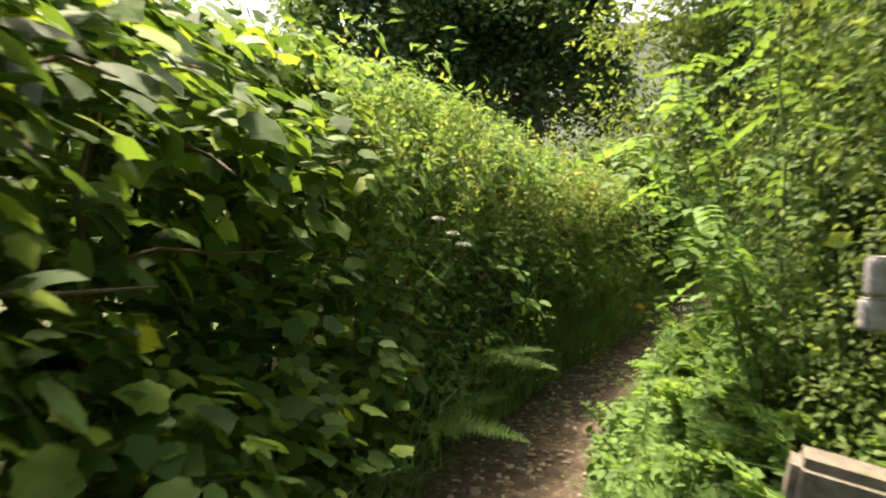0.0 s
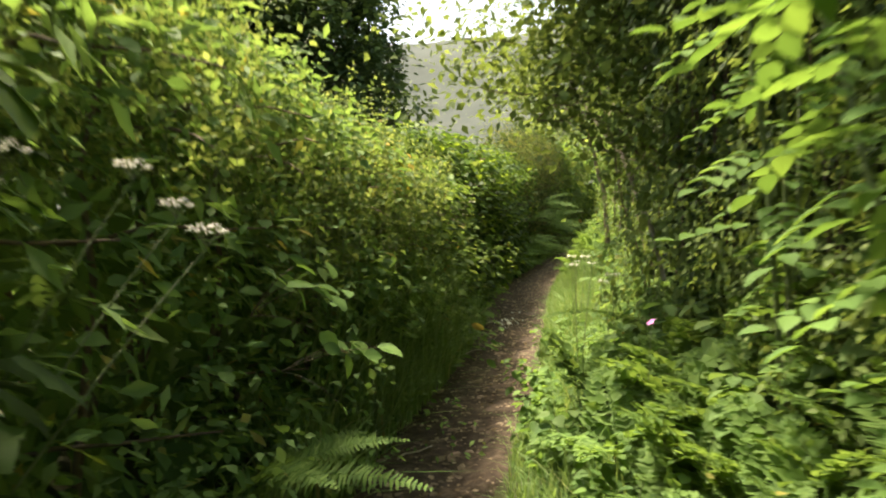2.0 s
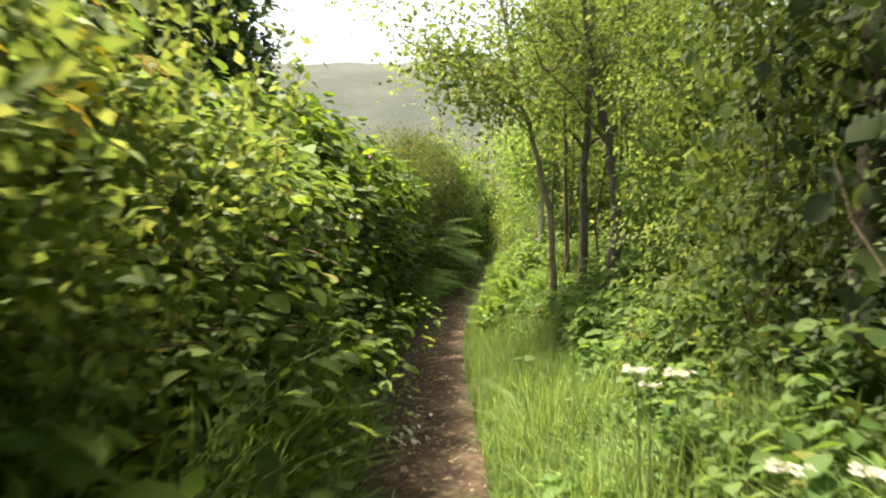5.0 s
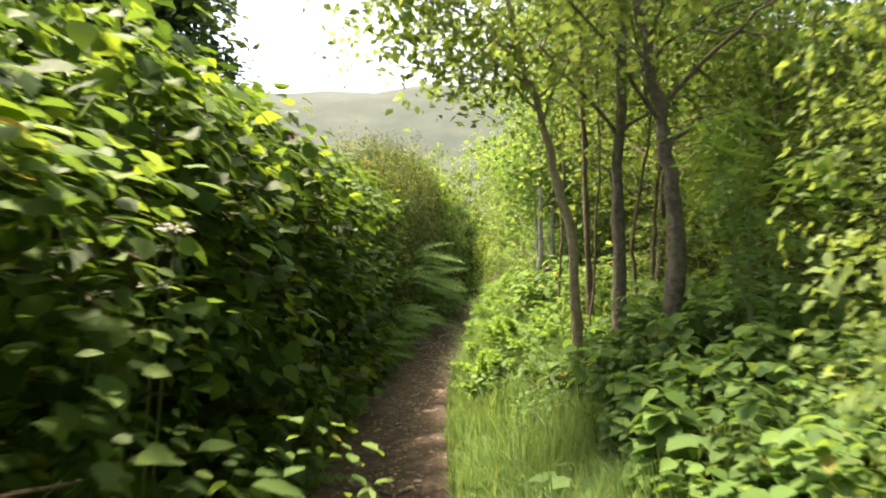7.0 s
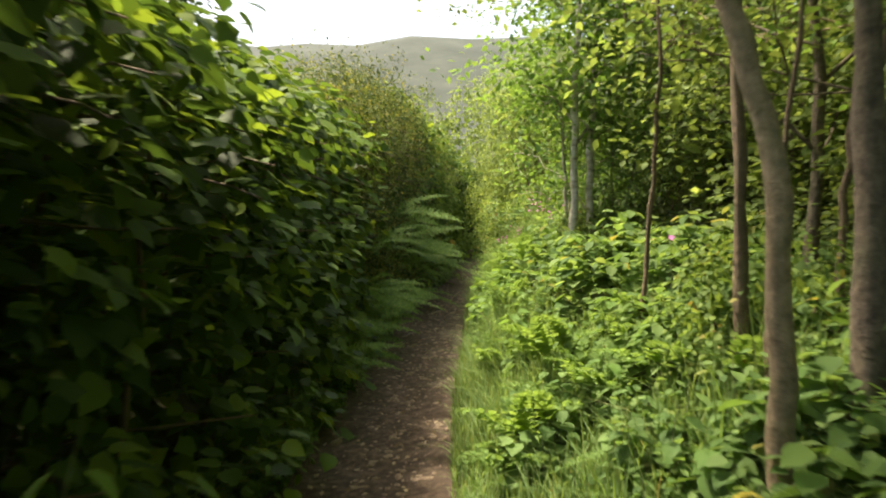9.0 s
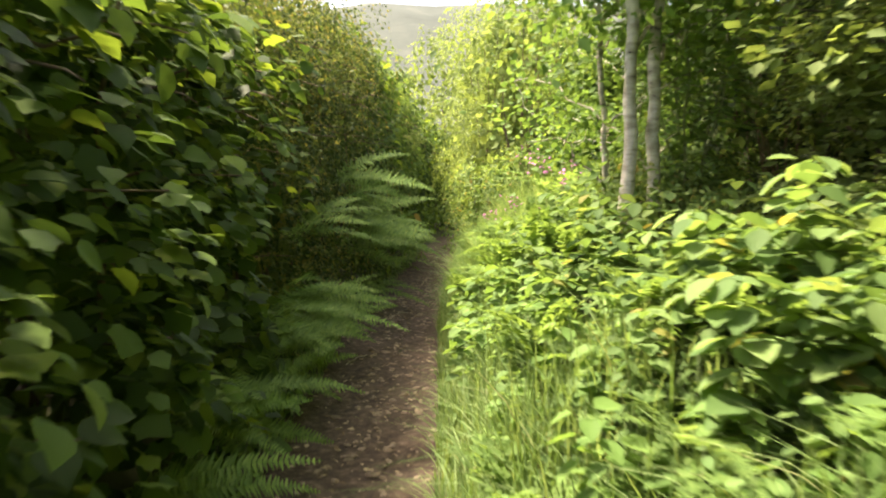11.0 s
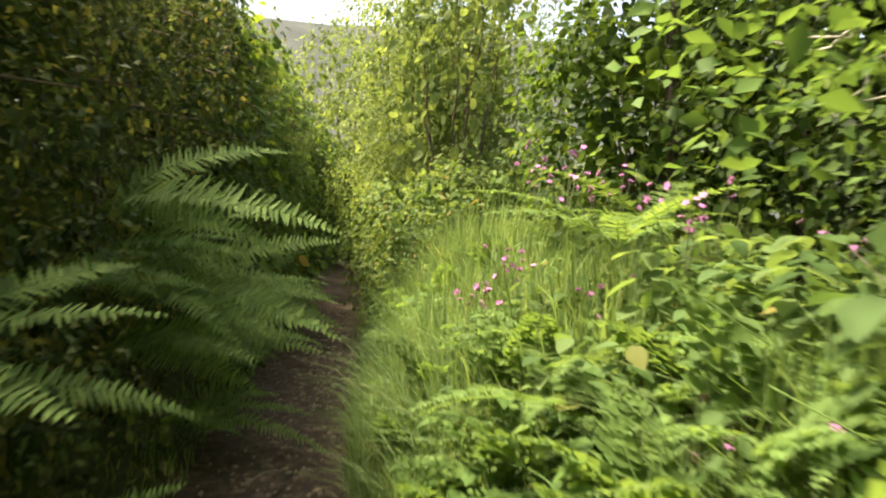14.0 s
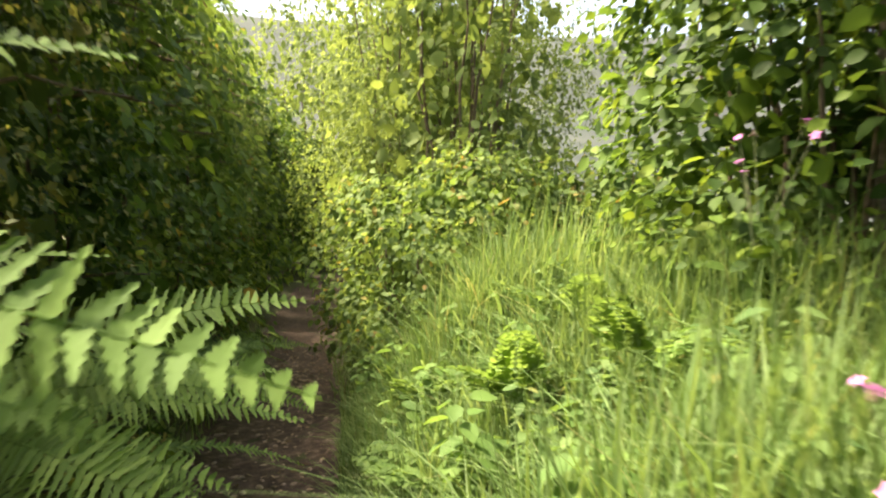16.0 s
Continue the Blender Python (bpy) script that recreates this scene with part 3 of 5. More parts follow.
# trees where the path first opens
tree(5.74, 11.25, [(-0.09, -0.02, 1.15), (-0.21, 0.11, 1.9), (-0.42, 0.15, 2.5), (-0.6, 0.3, 3.6), (-0.7, 0.5, 4.6)], 0.038, 13,
     "slender leaning young tree with pale brown bark", M_BARK, M_WILLOW, 0.066, 32, 0.19, reach=1.5, first=0.46, extra=((-0.9, 0.3, 2.35), (-1.15, -0.1, 2.6), (-0.6, 0.7, 2.4), (-1.3, 0.5, 2.8), (-0.5, -0.6, 2.3), (-1.55, 0.1, 2.75), (-1.6, 0.6, 3.3)))
tree(6.0, 11.16, [(0.0, 0.03, 1.3), (0.03, 0.0, 2.8), (0.1, 0.1, 5.0)], 0.056, 12, "upright tree with rough brown bark", M_DARKBARK, M_WILLOW, 0.062, 10, 0.22, reach=1.2, first=0.4)
tree(5.88, 10.59, [(0.0, 0.0, 1.0), (-0.06, 0.04, 1.7), (-0.3, 0.12, 2.6), (-0.4, 0.3, 4.4)], 0.062, 13, "forked old tree with rough dark bark", M_DARKBARK, M_WILLOW, 0.062, 9, 0.22, reach=1.2, first=0.42)
tree(6.34, 11.81, [(-0.05, 0, 1.3), (-0.1, 0.05, 2.6), (0.0, 0.1, 4.2)], 0.03, 8, ASHTREE, M_TWIG, M_ASH, 0.055, 30, reach=1.2)
for x, y, r, a in ((6.0, 11.5, 0.012, 0.12), (6.45, 11.35, 0.016, -0.1), (6.9, 11.75, 0.02, 0.1), (6.6, 12.6, 0.016, 0.12)):
    tree(x, y, [(a, 0.05, 0.9), (a * 0.4, -0.08, 1.8), (a * 1.4, 0.1, 2.8), (a, 0.15, 3.8)], r, 5, "thin curved sapling stem among the trees", M_TWIG, M_WILLOW, 0.055, 22, 0.2, reach=0.8, first=0.5)
tree(8.64, 15.50, [(0.06, 0.02, 0.7), (0.02, 0.02, 1.4), (-0.08, 0.0, 2.4), (0.1, 0.1, 4.4)], 0.025, 12, "pale grey birch with peeling bark and light leaves", M_BIRCH, M_ASH, 0.060, 26, reach=0.65, first=0.2)
tree(9.55, 16.02, [(-0.04, 0.0, 0.8), (0.03, 0.05, 1.6), (0.0, 0.0, 2.6), (0.15, 0.1, 4.0)], 0.013, 10, "pale grey birch with peeling bark and light leaves", M_BIRCH, M_ASH, 0.060, 24, reach=0.6, first=0.2)
# leafy willow over the first bend
tree(2.7, 5.6, [(-0.05, -0.05, 1.2), (-0.15, -0.1, 2.2), (-0.3, -0.15, 3.8)], 0.017, 10, "leafy young willow leaning over the path", M_TWIG, M_WILLOW, 0.060, 64, 0.18, reach=0.8, first=0.5,
     extra=((-0.9, -0.1, 2.35), (-1.1, 0.2, 2.6), (-0.75, -0.35, 2.25), (-1.0, -0.4, 2.9), (-0.6, 0.3, 3.0), (-0.8, -0.2, 2.1), (-1.2, -0.1, 2.4), (-0.9, 0.1, 1.5), (-1.1, 0.2, 1.65), (-0.75, 0.25, 1.75), (-1.15, 0.35, 1.95), (-0.6, 0.1, 1.4)), clear=1.95)
# pale birches
tree(8.36, 15.05, [(0.02, 0.0, 1.2), (-0.03, -0.05, 2.0), (0.10, 0.0, 3.2), (0.2, 0.2, 5.2)], 0.044, 12, "pale grey birch with peeling bark and light leaves", M_BIRCH, M_ASH, 0.072, 34, reach=0.7, first=0.30)
tree(8.55, 15.02, [(0.03, 0.05, 1.5), (0.12, 0.05, 3.0), (0.25, 0.0, 4.8)], 0.040, 10, "pale grey birch with peeling bark and light leaves", M_BIRCH, M_ASH, 0.072, 34, reach=0.7, first=0.30)
# tall trees added so that their unseen high crowns shade the thicket
tall = tree(4.35, 7.4, [(0.05, 0.02, 1.6), (-0.1, 0.1, 3.2), (-0.5, 0.2, 4.8), (-0.7, 0.3, 6.4)], 0.07, 16, "tall slender tree with rough bark and a high crown, added for shade", M_DARKBARK, M_WILLOW, 0.095, 66, 0.36, reach=2.3, group="trees beside the path", first=0.45)
for y, u, a in ((5.6, 2.2, 0.3), (6.6, 3.4, 1.2), (4.4, 3.4, 0.8), (3.2, 3.0, 3.4)):
    x, yy = way(y, u)
    copy_thing(tall, Matrix.LocRotScale((x, yy, floor_at(x, yy) - 0.08), Euler((0, 0, a)), None))
# two more copies added to shade the hazel bushes on the right
for x, y, a in ((12.25, 18.2, 0.9), (12.0, 16.6, 4.1)):
    copy_thing(tall, Matrix.LocRotScale((x, y, floor_at(x, y) - 0.08), Euler((0, 0, a)), None))
# woodland behind
wood = [tree(7.6, 12.3, [(0.05, 0.02, 1.4), (0.0, 0.1, 3.0), (0.15, 0.0, 5.4)], 0.038, 14, ASHTREE, M_DARKBARK, M_WILLOW, 0.070, 26, 0.28, reach=1.5, group="trees of the wood", first=0.22),
        tree(8.3, 11.2, [(-0.05, 0.05, 1.4), (0.1, 0.1, 3.0), (0.1, 0.25, 5.8)], 0.045, 14, ASHTREE, M_BARK, M_ASH, 0.070, 26, 0.28, reach=1.6, group="trees of the wood", first=0.22)]
for i in range(9):
    y = 11.2 + 5.5 * (i + RNG.random()) / 9
    x, yy = way(y, 2.9 + 2.6 * RNG.random())
    m = Matrix.LocRotScale((x, yy, floor_at(x, yy) - 0.08), Euler((0, 0, 6.28 * RNG.random())), None)
    copy_thing(wood[i % 2], m)
for i in range(11):
    x, yy = way(10.6 + 6.2 * (i + RNG.random()) / 11, 3.0 + 0.9 * RNG.random())
    bush("far_willow" if i % 2 else "willow", float(x), float(yy), 0.75 + 0.2 * RNG.random(), 0.62)
for i in range(16):
    x, yy = way(7.5 + 9.5 * (i + RNG.random()) / 16, 4.2 + 3.0 * RNG.random())
    bush("far_willow", float(x), float(yy), 1.05 + 0.3 * RNG.random(), 0.8)

# thicket on the near bank
for y, u, s, t in ((4.4, 2.4, 0.9, 1.1), (5.3, 2.45, 1.0, 1.1), (6.1, 2.45, 1.0, 1.1), (6.9, 2.35, 1.0, 1.15), (6.2, 3.4, 1.0, 1.2), (5.7, 3.0, 0.8, 1.2), (7.6, 2.2, 0.9, 1.2), (8.4, 2.4, 0.95, 1.1)):
    bush_at("thorn", y, u, s, t)
for y, u, s, t in ((7.8, 2.9, 0.9, 1.1), (8.7, 3.0, 0.95, 1.1), (9.0, 1.95, 0.6, 1.2), (3.5, 2.8, 1.0, 1.1), (2.2, 3.0, 1.1, 1.2), (0.8, 2.9, 1.0, 1.1), (-1.0, 2.6, 1.0, 1.1)):
    bush_at("willow", y, u, s, t)
for y, u, s, t in ((3.3, 1.95, 0.62, 1.0), (4.1, 2.0, 0.6, 1.0), (2.4, 2.0, 0.6, 1.0), (1.4, 2.1, 0.65, 1.0)):
    bush_at("willow", y, u, s, t)
for y, u, s in ((6.3, 2.1, 0.62), (4.3, 2.3, 0.6), (-2.8, 2.0, 1.0)):
    bush_at("hazel", y, u, s)
for x, y, s in ((8.5, 14.75, 0.45), (8.75, 15.2, 0.55), (9.2, 15.3, 0.6), (9.6, 15.7, 0.55), (6.6, 11.9, 0.5)):
    bush("bramble", x, y, s, 1.1)
for x, y, s, t in ((2.75, 5.1, 0.6, 1.5), (2.4, 4.2, 0.45, 1.6)):
    bush("willow", x, y, s, t)
# bushes that close the far end
for x, y, s, t in ((13.9, 22.4, 0.95, 1.25), (14.9, 22.9, 1.05, 1.35), (14.5, 23.8, 1.0, 1.3), (15.8, 24.4, 1.1, 1.1)):
    bush("willow", x, y, s, t)
for x, y, s, t in ((18.5, 31.5, 1.3, 1.2), (17.0, 34.0, 1.3, 1.2), (17.2, 26.4, 1.1, 1.0), (19.2, 28.2, 1.1, 1.0), (21.0, 31.0, 1.4, 1.1)):
    bush("far_willow", x, y, s, t)
for x, y, s, t in ((12.1, 20.95, 0.72, 1.1), (12.75, 21.1, 0.85, 1.05), (13.4, 21.4, 0.9, 1.0), (12.7, 21.8, 0.95, 1.1), (13.8, 20.7, 0.9, 1.05), (14.5, 20.4, 1.0, 1.0)):
    bush("bramble", x, y, s, t)
for x, y, s, t in ((12.3, 18.5, 0.9, 1.0), (13.2, 17.9, 1.05, 1.0), (12.0, 16.9, 0.9, 1.0), (11.4, 16.0, 0.9, 1.0), (12.9, 18.9, 0.9, 1.0)):
    bush("hazel", x, y, s, t)

# large dark trees beyond the hedge


def far_tree(x, y, high, wide):
    e = thing("tree", "tall dark green broadleaf tree beyond the hedge", "tree", "far trees", at=(x, y, floor_at(x, y)))
    part("trunk", smooth(mesh_from("trunk", *tube(bent((0, 0, -0.2), (0.3, 0.2, high * 0.7), 0, 8, 0.1), np.linspace(0.4, 0.1, 8), 9), M_DARKBARK)), e)
    n = 300
    d = unit(RNG.normal(size=(n, 3)))
    d[:, 2] = np.abs(d[:, 2]) * 1.55 - 0.62
    az = np.arctan2(d[:, 1], d[:, 0])
    d *= (0.86 + 0.16 * np.sin(3 * az + 1) + 0.14 * np.sin(7 * d[:, 2] + 2 * az))[:, None]
    C = d * np.array([wide, wide, high * 0.46]) * (0.5 + 0.5 * RNG.random((n, 1))) + np.array([0, 0, high * 0.42])
    tw = [tube(bent((0.1, 0.1, high * 0.3), c * np.array([0.9, 0.9, 0.95]), 0.2, 6, 0.1), np.linspace(0.12, 0.02, 6), 5) for c in C[:24]]
    for vf in tw:
        part("limb", smooth(mesh_from("limb", *vf, M_DARKBARK)), e)
    v, f = clump_leaves(C, 0.6 + 0.9 * RNG.random(n), 84, 0.36, SIMPLE, (0, 0, 0.2), 0.6, 0.5, 0.3, 0.8)
    part("crown", mesh_from("crown", v, f, M_DARKTREE), e)
    return e


first_far = far_tree(-3.0, 34.0, 19.0, 6.6)
for x, y, s in ((4.6, 36.5, 1.05), (-14.5, 38.0, 0.7), (1.0, 41.0, 1.1)):
    c = copy_thing(first_far, Matrix.LocRotScale((x, y, floor_at(x, y)), Euler((0, 0, x)), None))
    c.scale = (s, s, s)

# ---- small plants ----


def grass_blades(X, Y, high, bend, width, mat, name="grass_blades", towards=0.0):
    n = len(X)
    Z = land(X, Y) - 0.02
    a = 2 * np.pi * RNG.random(n)
    if towards:
        a = -0.45 + towards * RNG.normal(size=n)
    dirv = np.stack([np.cos(a), np.sin(a)], 1)
    side = np.stack([-np.sin(a), np.cos(a)], 1)
    lv = np.array([0, 0.35, 0.7, 1.0])
    wv = np.array([1.0, 0.9, 0.6, 0.0])
    V = np.zeros((n, 7, 3))
    for i, (s, w) in enumerate(zip(lv, wv)):
        fx = bend * s * s * high
        z = high * (s - 0.35 * np.minimum(bend, 1.6) * s ** 2.5)
        c = np.stack([X + dirv[:, 0] * fx, Y + dirv[:, 1] * fx, Z + z], 1)
        off = np.concatenate([side * (width * w)[:, None] / 2, np.zeros((n, 1))], 1)
        if i < 3:
            V[:, 2 * i], V[:, 2 * i + 1] = c - off, c + off
        else:
            V[:, 6] = c
    b = (np.arange(n) * 7)[:, None, None]
    q = (np.array([(0, 1, 3, 2), (2, 3, 5, 4)])[None] + b).reshape(-1, 4)
    t = (np.array([(4, 5, 6)])[None] + b).reshape(-1, 3)
    return mesh_from(name, V.reshape(-1, 3), [q, t], mat)


def grass_bed(y0, y1, u0, u1, n, high, wide, label):
    y = y0 + (y1 - y0) * RNG.random(n)
    u = u0 + (u1 - u0) * RNG.random(n)
    x, yy = way(y, u)
    patch = 0.75 + 0.35 * np.sin(3.1 * x + 1.7 * yy) * np.sin(2.3 * yy)
    h = high * (0.5 + 0.7 * RNG.random(n)) * patch
    if u0 > 0:
        h = h * (0.45 + 0.55 * step(u0, u0 + 0.35, u))
    ob = new("grass", grass_blades(x, yy, h, 0.12 + 1.0 * RNG.random(n) ** 2.2, wide * (0.6 + 0.8 * RNG.random(n)), M_GRASS))
    return tagged(ob, label, "grass", kind="stuff")


grass_bed(0.5, 5.0, 0.56, 1.6, 7500, 0.50, 0.007, "lush green verge grass under the thicket")
grass_bed(5.0, 8.0, 0.50, 1.6, 9000, 0.62, 0.007, "lush green verge grass under the thicket")
grass_bed(8.0, 14.0, 0.46, 1.7, 24000, 0.52, 0.009, "sunlit long green grass along the path edge")
grass_bed(14.0, 22.0, 0.44, 1.9, 34000, 0.62, 0.009, "tall flowering verge grass beside the path")
grass_bed(17.9, 21.5, 0.45, 2.5, 20000, 0.80, 0.010, "tall pale seeding grass on the open verge")
grass_bed(22.0, 33.0, 0.36, 2.4, 9000, 0.6, 0.010, "long rough grass further along the path")
grass_bed(4.5, 9.8, -0.50, -0.24, 2600, 0.66, 0.014, "coarse drooping grass at the hedge foot")
grass_bed(10.5, 24.0, -0.70, -0.40, 2200, 0.30, 0.007, "sparse shaded grass at the hedge foot")


def hedge_grass(y0, y1, n, z0, z1, high, wide, label):
    """Long blades that grow out of the hedge and arch over the path."""
    y, u = y0 + (y1 - y0) * RNG.random(n), -0.46 + 0.12 * RNG.random(n)
    x, yy = way(y, u)
    z = z0 + (z1 - z0) * RNG.random(n) ** 1.5
    me = grass_blades(x, yy, high * (0.5 + 0.7 * RNG.random(n)), 0.35 + 0.8 * RNG.random(n), wide * (0.6 + 0.7 * RNG.random(n)), M_GRASS, towards=1.1)
    co = np.zeros(len(me.vertices) * 3, dtype=np.float32)
    me.vertices.foreach_get("co", co)
    co = co.reshape(-1, 7, 3)
    co[:, :, 2] += z[:, None]
    me.vertices.foreach_set("co", co.ravel())
    return tagged(new("hedge_grass", me), label, "grass", kind="stuff")


def herb_mesh(high, pairs, size, shape, mat, stems=3, tri=False):
    P, N, T, S_ = [], [], [], []
    tubes = []
    for _ in range(stems):
        a0 = 2 * np.pi * RNG.random()
        lean = 0.25 * RNG.random() * high
        h = high * (0.7 + 0.35 * RNG.random())
        foot = np.array([0.07 * RNG.normal(), 0.07 * RNG.normal(), -0.03])
        line = bent(foot, foot + np.array([lean * math.cos(a0), lean * math.sin(a0), h]), -0.02, 6, 0.008)
        tubes.append(tube(line[[0, 2, 4, 5]], np.linspace(0.0035, 0.0015, 4), 3))
        for i in range(pairs):
            f = 0.18 + 0.82 * (i + 0.5) / pairs
            q = np.array([np.interp(f * 5, np.arange(6), line[:, k]) for k in range(3)])
            az = a0 + i * math.pi / 2
            for k in range(3 if tri else 2):
                b = az + k * (2 * math.pi / 3 if tri else math.pi)
                d = np.array([math.cos(b), math.sin(b), -0.15 + 0.4 * RNG.random()])
                P.append(q + d * 0.02)
                T.append(d + np.array([0, 0, -0.35]))
                N.append(np.array([0.35 * math.cos(b), 0.35 * math.sin(b), 1.0]) + RNG.normal(0, 0.2, 3))
                S_.append(size * (1.15 - 0.6 * abs(f - 0.5)) * (0.75 + 0.5 * RNG.random()))
    v, f = leaves(np.array(P), np.array(N), np.array(T), np.array(S_), shape)
    return mesh_from("leaves", v, f, mat), mesh_from("stalk", *merged(tubes), M_STALK)


hedge_grass(5.4, 8.8, 900, 0.1, 0.75, 0.42, 0.013, "long arching grass hanging from the hedge")
hedge_grass(2.2, 5.2, 160, 0.0, 0.4, 0.36, 0.010, "arching grass at the foot of the hedge")

HERBS = {"nettle": [herb_mesh(0.62, 9, 0.058, MID, M_HERB, 5) for _ in range(4)],
         "bramble_shoot": [herb_mesh(0.45, 7, 0.064, ROUND, M_HERB, 4, True) for _ in range(3)],
         "ground_herb": [herb_mesh(0.26, 5, 0.055, MID, M_ASH, 5, True) for _ in range(3)]}
HERB_LABEL = {"nettle": ("leafy green nettle with opposite toothed leaves", "nettle"),
              "bramble_shoot": ("low shoot with broad light green leaves", "wild plant"),
              "ground_herb": ("small bright green herb in the grass", "wild plant")}


def herb(kind, y, u, s):
    x, yy = way(y, u)
    x, yy = float(x), float(yy)
    label, cat = HERB_LABEL[kind]
    e = thing(kind, label, cat, "plants of the verge", at=(x, yy, floor_at(x, yy)))
    e.rotation_euler = (0, 0, 6.283 * RNG.random())
    e.scale = (s, s, s)
    a, b = HERBS[kind][int(RNG.integers(len(HERBS[kind])))]
    part("leaves", a, e)
    tagged(part("stalk", b, e), kind="stuff")


def herb_bed(name, kind, spots, label):
    """The many further plants of one kind, joined. spots: rows of y, u, size."""
    V, Fq, off = [], [], 0
    for i, (y, u, k) in enumerate(spots):
        me = HERBS[kind][i % len(HERBS[kind])][0]
        co = np.zeros(len(me.vertices) * 3, dtype=np.float32)
        me.vertices.foreach_get("co", co)
        co = co.reshape(-1, 3) * k
        a = 6.283 * RNG.random()
        x, yy = way(y, u)
        V.append(np.stack([co[:, 0] * math.cos(a) - co[:, 1] * math.sin(a) + x, co[:, 0] * math.sin(a) + co[:, 1] * math.cos(a) + yy, co[:, 2] + floor_at(x, yy)], 1))
        lp = np.zeros(len(me.loops), dtype=np.int32)
        me.loops.foreach_get("vertex_index", lp)
        Fq.append(lp.reshape(-1, 4) + off)
        off += len(co)
    ob = new(name, mesh_from(name, np.concatenate(V), [np.concatenate(Fq)], HERBS[kind][0][0].materials[0]))
    return tagged(ob, label, "undergrowth", kind="stuff")


def nettle_size(u):
    return (0.55 + 0.35 * RNG.random()) * (0.60 + 0.45 * min(1.0, (u - 0.5) / 0.8))


for i in range(280):
    y = 0.3 + 20 * (i + RNG.random()) / 280
    u = (1.3 if 9 < y < 11.6 else 0.95 if 8 < y < 14.5 else 0.95 if y < 5.5 else 0.78) + 0.9 * RNG.random()
    herb("nettle", y, u, nettle_size(u))
rows = [(13.0 + 9.5 * RNG.random(), 0.72 + 2.1 * RNG.random(), 0.9 + 0.9 * RNG.random()) for _ in range(420)]
rows += [(1.0 + 7.5 * RNG.random(), 0.6 + 1.5 * RNG.random(), 0.8 + 0.8 * RNG.random()) for _ in range(200)]
herb_bed("herb_bed", "ground_herb", rows, "thick carpet of light green leafy herbs")
rows = []
for i in range(520):
    u = 1.0 + 1.6 * RNG.random()
    y = 0.3 + 24 * (i + RNG.random()) / 520
    rows.append((y, u + (0.4 if 9 < y < 11.6 else 0.0), nettle_size(u)))
herb_bed("nettle_bed", "nettle", rows, "dense bed of green nettles and tall herbs")
for i in range(330):
    y = 0.3 + 21 * (i + RNG.random()) / 330
    u = (1.25 if 9 < y < 11.6 else 0.85 if 8 < y < 14.5 else 0.80 if y < 5.5 else 0.70) + 1.0 * RNG.random()
    herb("bramble_shoot" if 9.5 < y < 14.5 or RNG.random() < 0.12 else "ground_herb", y, u, 0.55 + 0.65 * RNG.random())
# broad-leaved shoots that fill the verge beyond the trees
HERBS["verge_shoot"] = [herb_mesh(0.62, 7, 0.082, OVATE, M_HERB, 4, True) for _ in range(3)]
rows = [(14.0 + 4.2 * RNG.random(), 1.15 + 1.7 * RNG.random(), 0.75 + 0.5 * RNG.random()) for _ in range(130)]
rows += [(18.0 + 2.5 * RNG.random(), 2.0 + 1.0 * RNG.random(), 0.6 + 0.4 * RNG.random()) for _ in range(30)]
rows += [(10.0 + 4.5 * RNG.random(), 1.35 + 1.6 * RNG.random(), 0.6 + 0.45 * RNG.random()) for _ in range(110)]
rows += [(3.5 + 6.0 * RNG.random(), 1.15 + 1.2 * RNG.random(), 0.7 + 0.5 * RNG.random()) for _ in range(110)]
HERBS["broad_shoot"] = [herb_mesh(0.46, 6, 0.098, ROUND, M_ASH, 4, True) for _ in range(3)]
broad = [(9.4 + 3.0 * RNG.random(), 1.25 + 1.5 * RNG.random(), 0.7 + 0.5 * RNG.random()) for _ in range(90)]
herb_bed("broad_shoot_bed", "broad_shoot", broad, "low shoots with broad round light green leaves")
herb_bed("shoot_bed", "verge_shoot", rows, "leafy shoots with broad light green leaves")
for i in range(110):
    y = 2.5 + 14 * (i + RNG.random()) / 110
    herb("ground_herb" if i % 3 else "nettle", y, -0.42 - 0.15 * RNG.random(), 0.5 + 0.4 * RNG.random())

# ferns


def frond_mesh(length, pairs, half):
    t = np.linspace(0, 1, 12)
    rise = np.stack([length * (0.42 * t + 0.55 * t ** 1.3), 0 * t, length * (0.50 * t - 0.40 * t ** 2.2)], 1)
    g = (np.arange(pairs) + 0.5) / pairs
    f = 0.14 + 0.86 * g
    q = np.stack([np.interp(f, t, rise[:, k]) for k in range(3)], 1)
    d = unit(np.stack([np.interp(np.minimum(f + 0.02, 1), t, rise[:, k]) for k in range(3)], 1) - np.stack([np.interp(f - 0.02, t, rise[:, k]) for k in range(3)], 1))
    ln = half * np.minimum(1.0, 0.62 + 1.6 * g) * (1 - g ** 1.5) ** 0.9 + 0.008
    pieces = [tube(rise, np.linspace(0.004, 0.001, 12), 4)]
    for sgn in (-1, 1):
        side = np.array([0, sgn, 0.0])
        ax = side + d * 0.32 + np.array([0, 0, -0.16]) + RNG.normal(0, 0.06, (pairs, 3))
        up = np.cross(d, np.array([0, 1.0, 0]))
        up = up * np.sign(up[:, 2:3])
        room = length * 0.86 / pairs
        pieces.append(leaves(q, up + RNG.normal(0, 0.14, (pairs, 3)), ax, ln, PINNA, np.clip(room * 2.3 / ln, 0.35, 2.0)))
    v, fc = merged(pieces)
    return mesh_from("frond", v, fc, M_FERN)


FRONDS = [frond_mesh(0.85, 42, 0.125), frond_mesh(0.85, 40, 0.11), frond_mesh(0.62, 32, 0.09)]


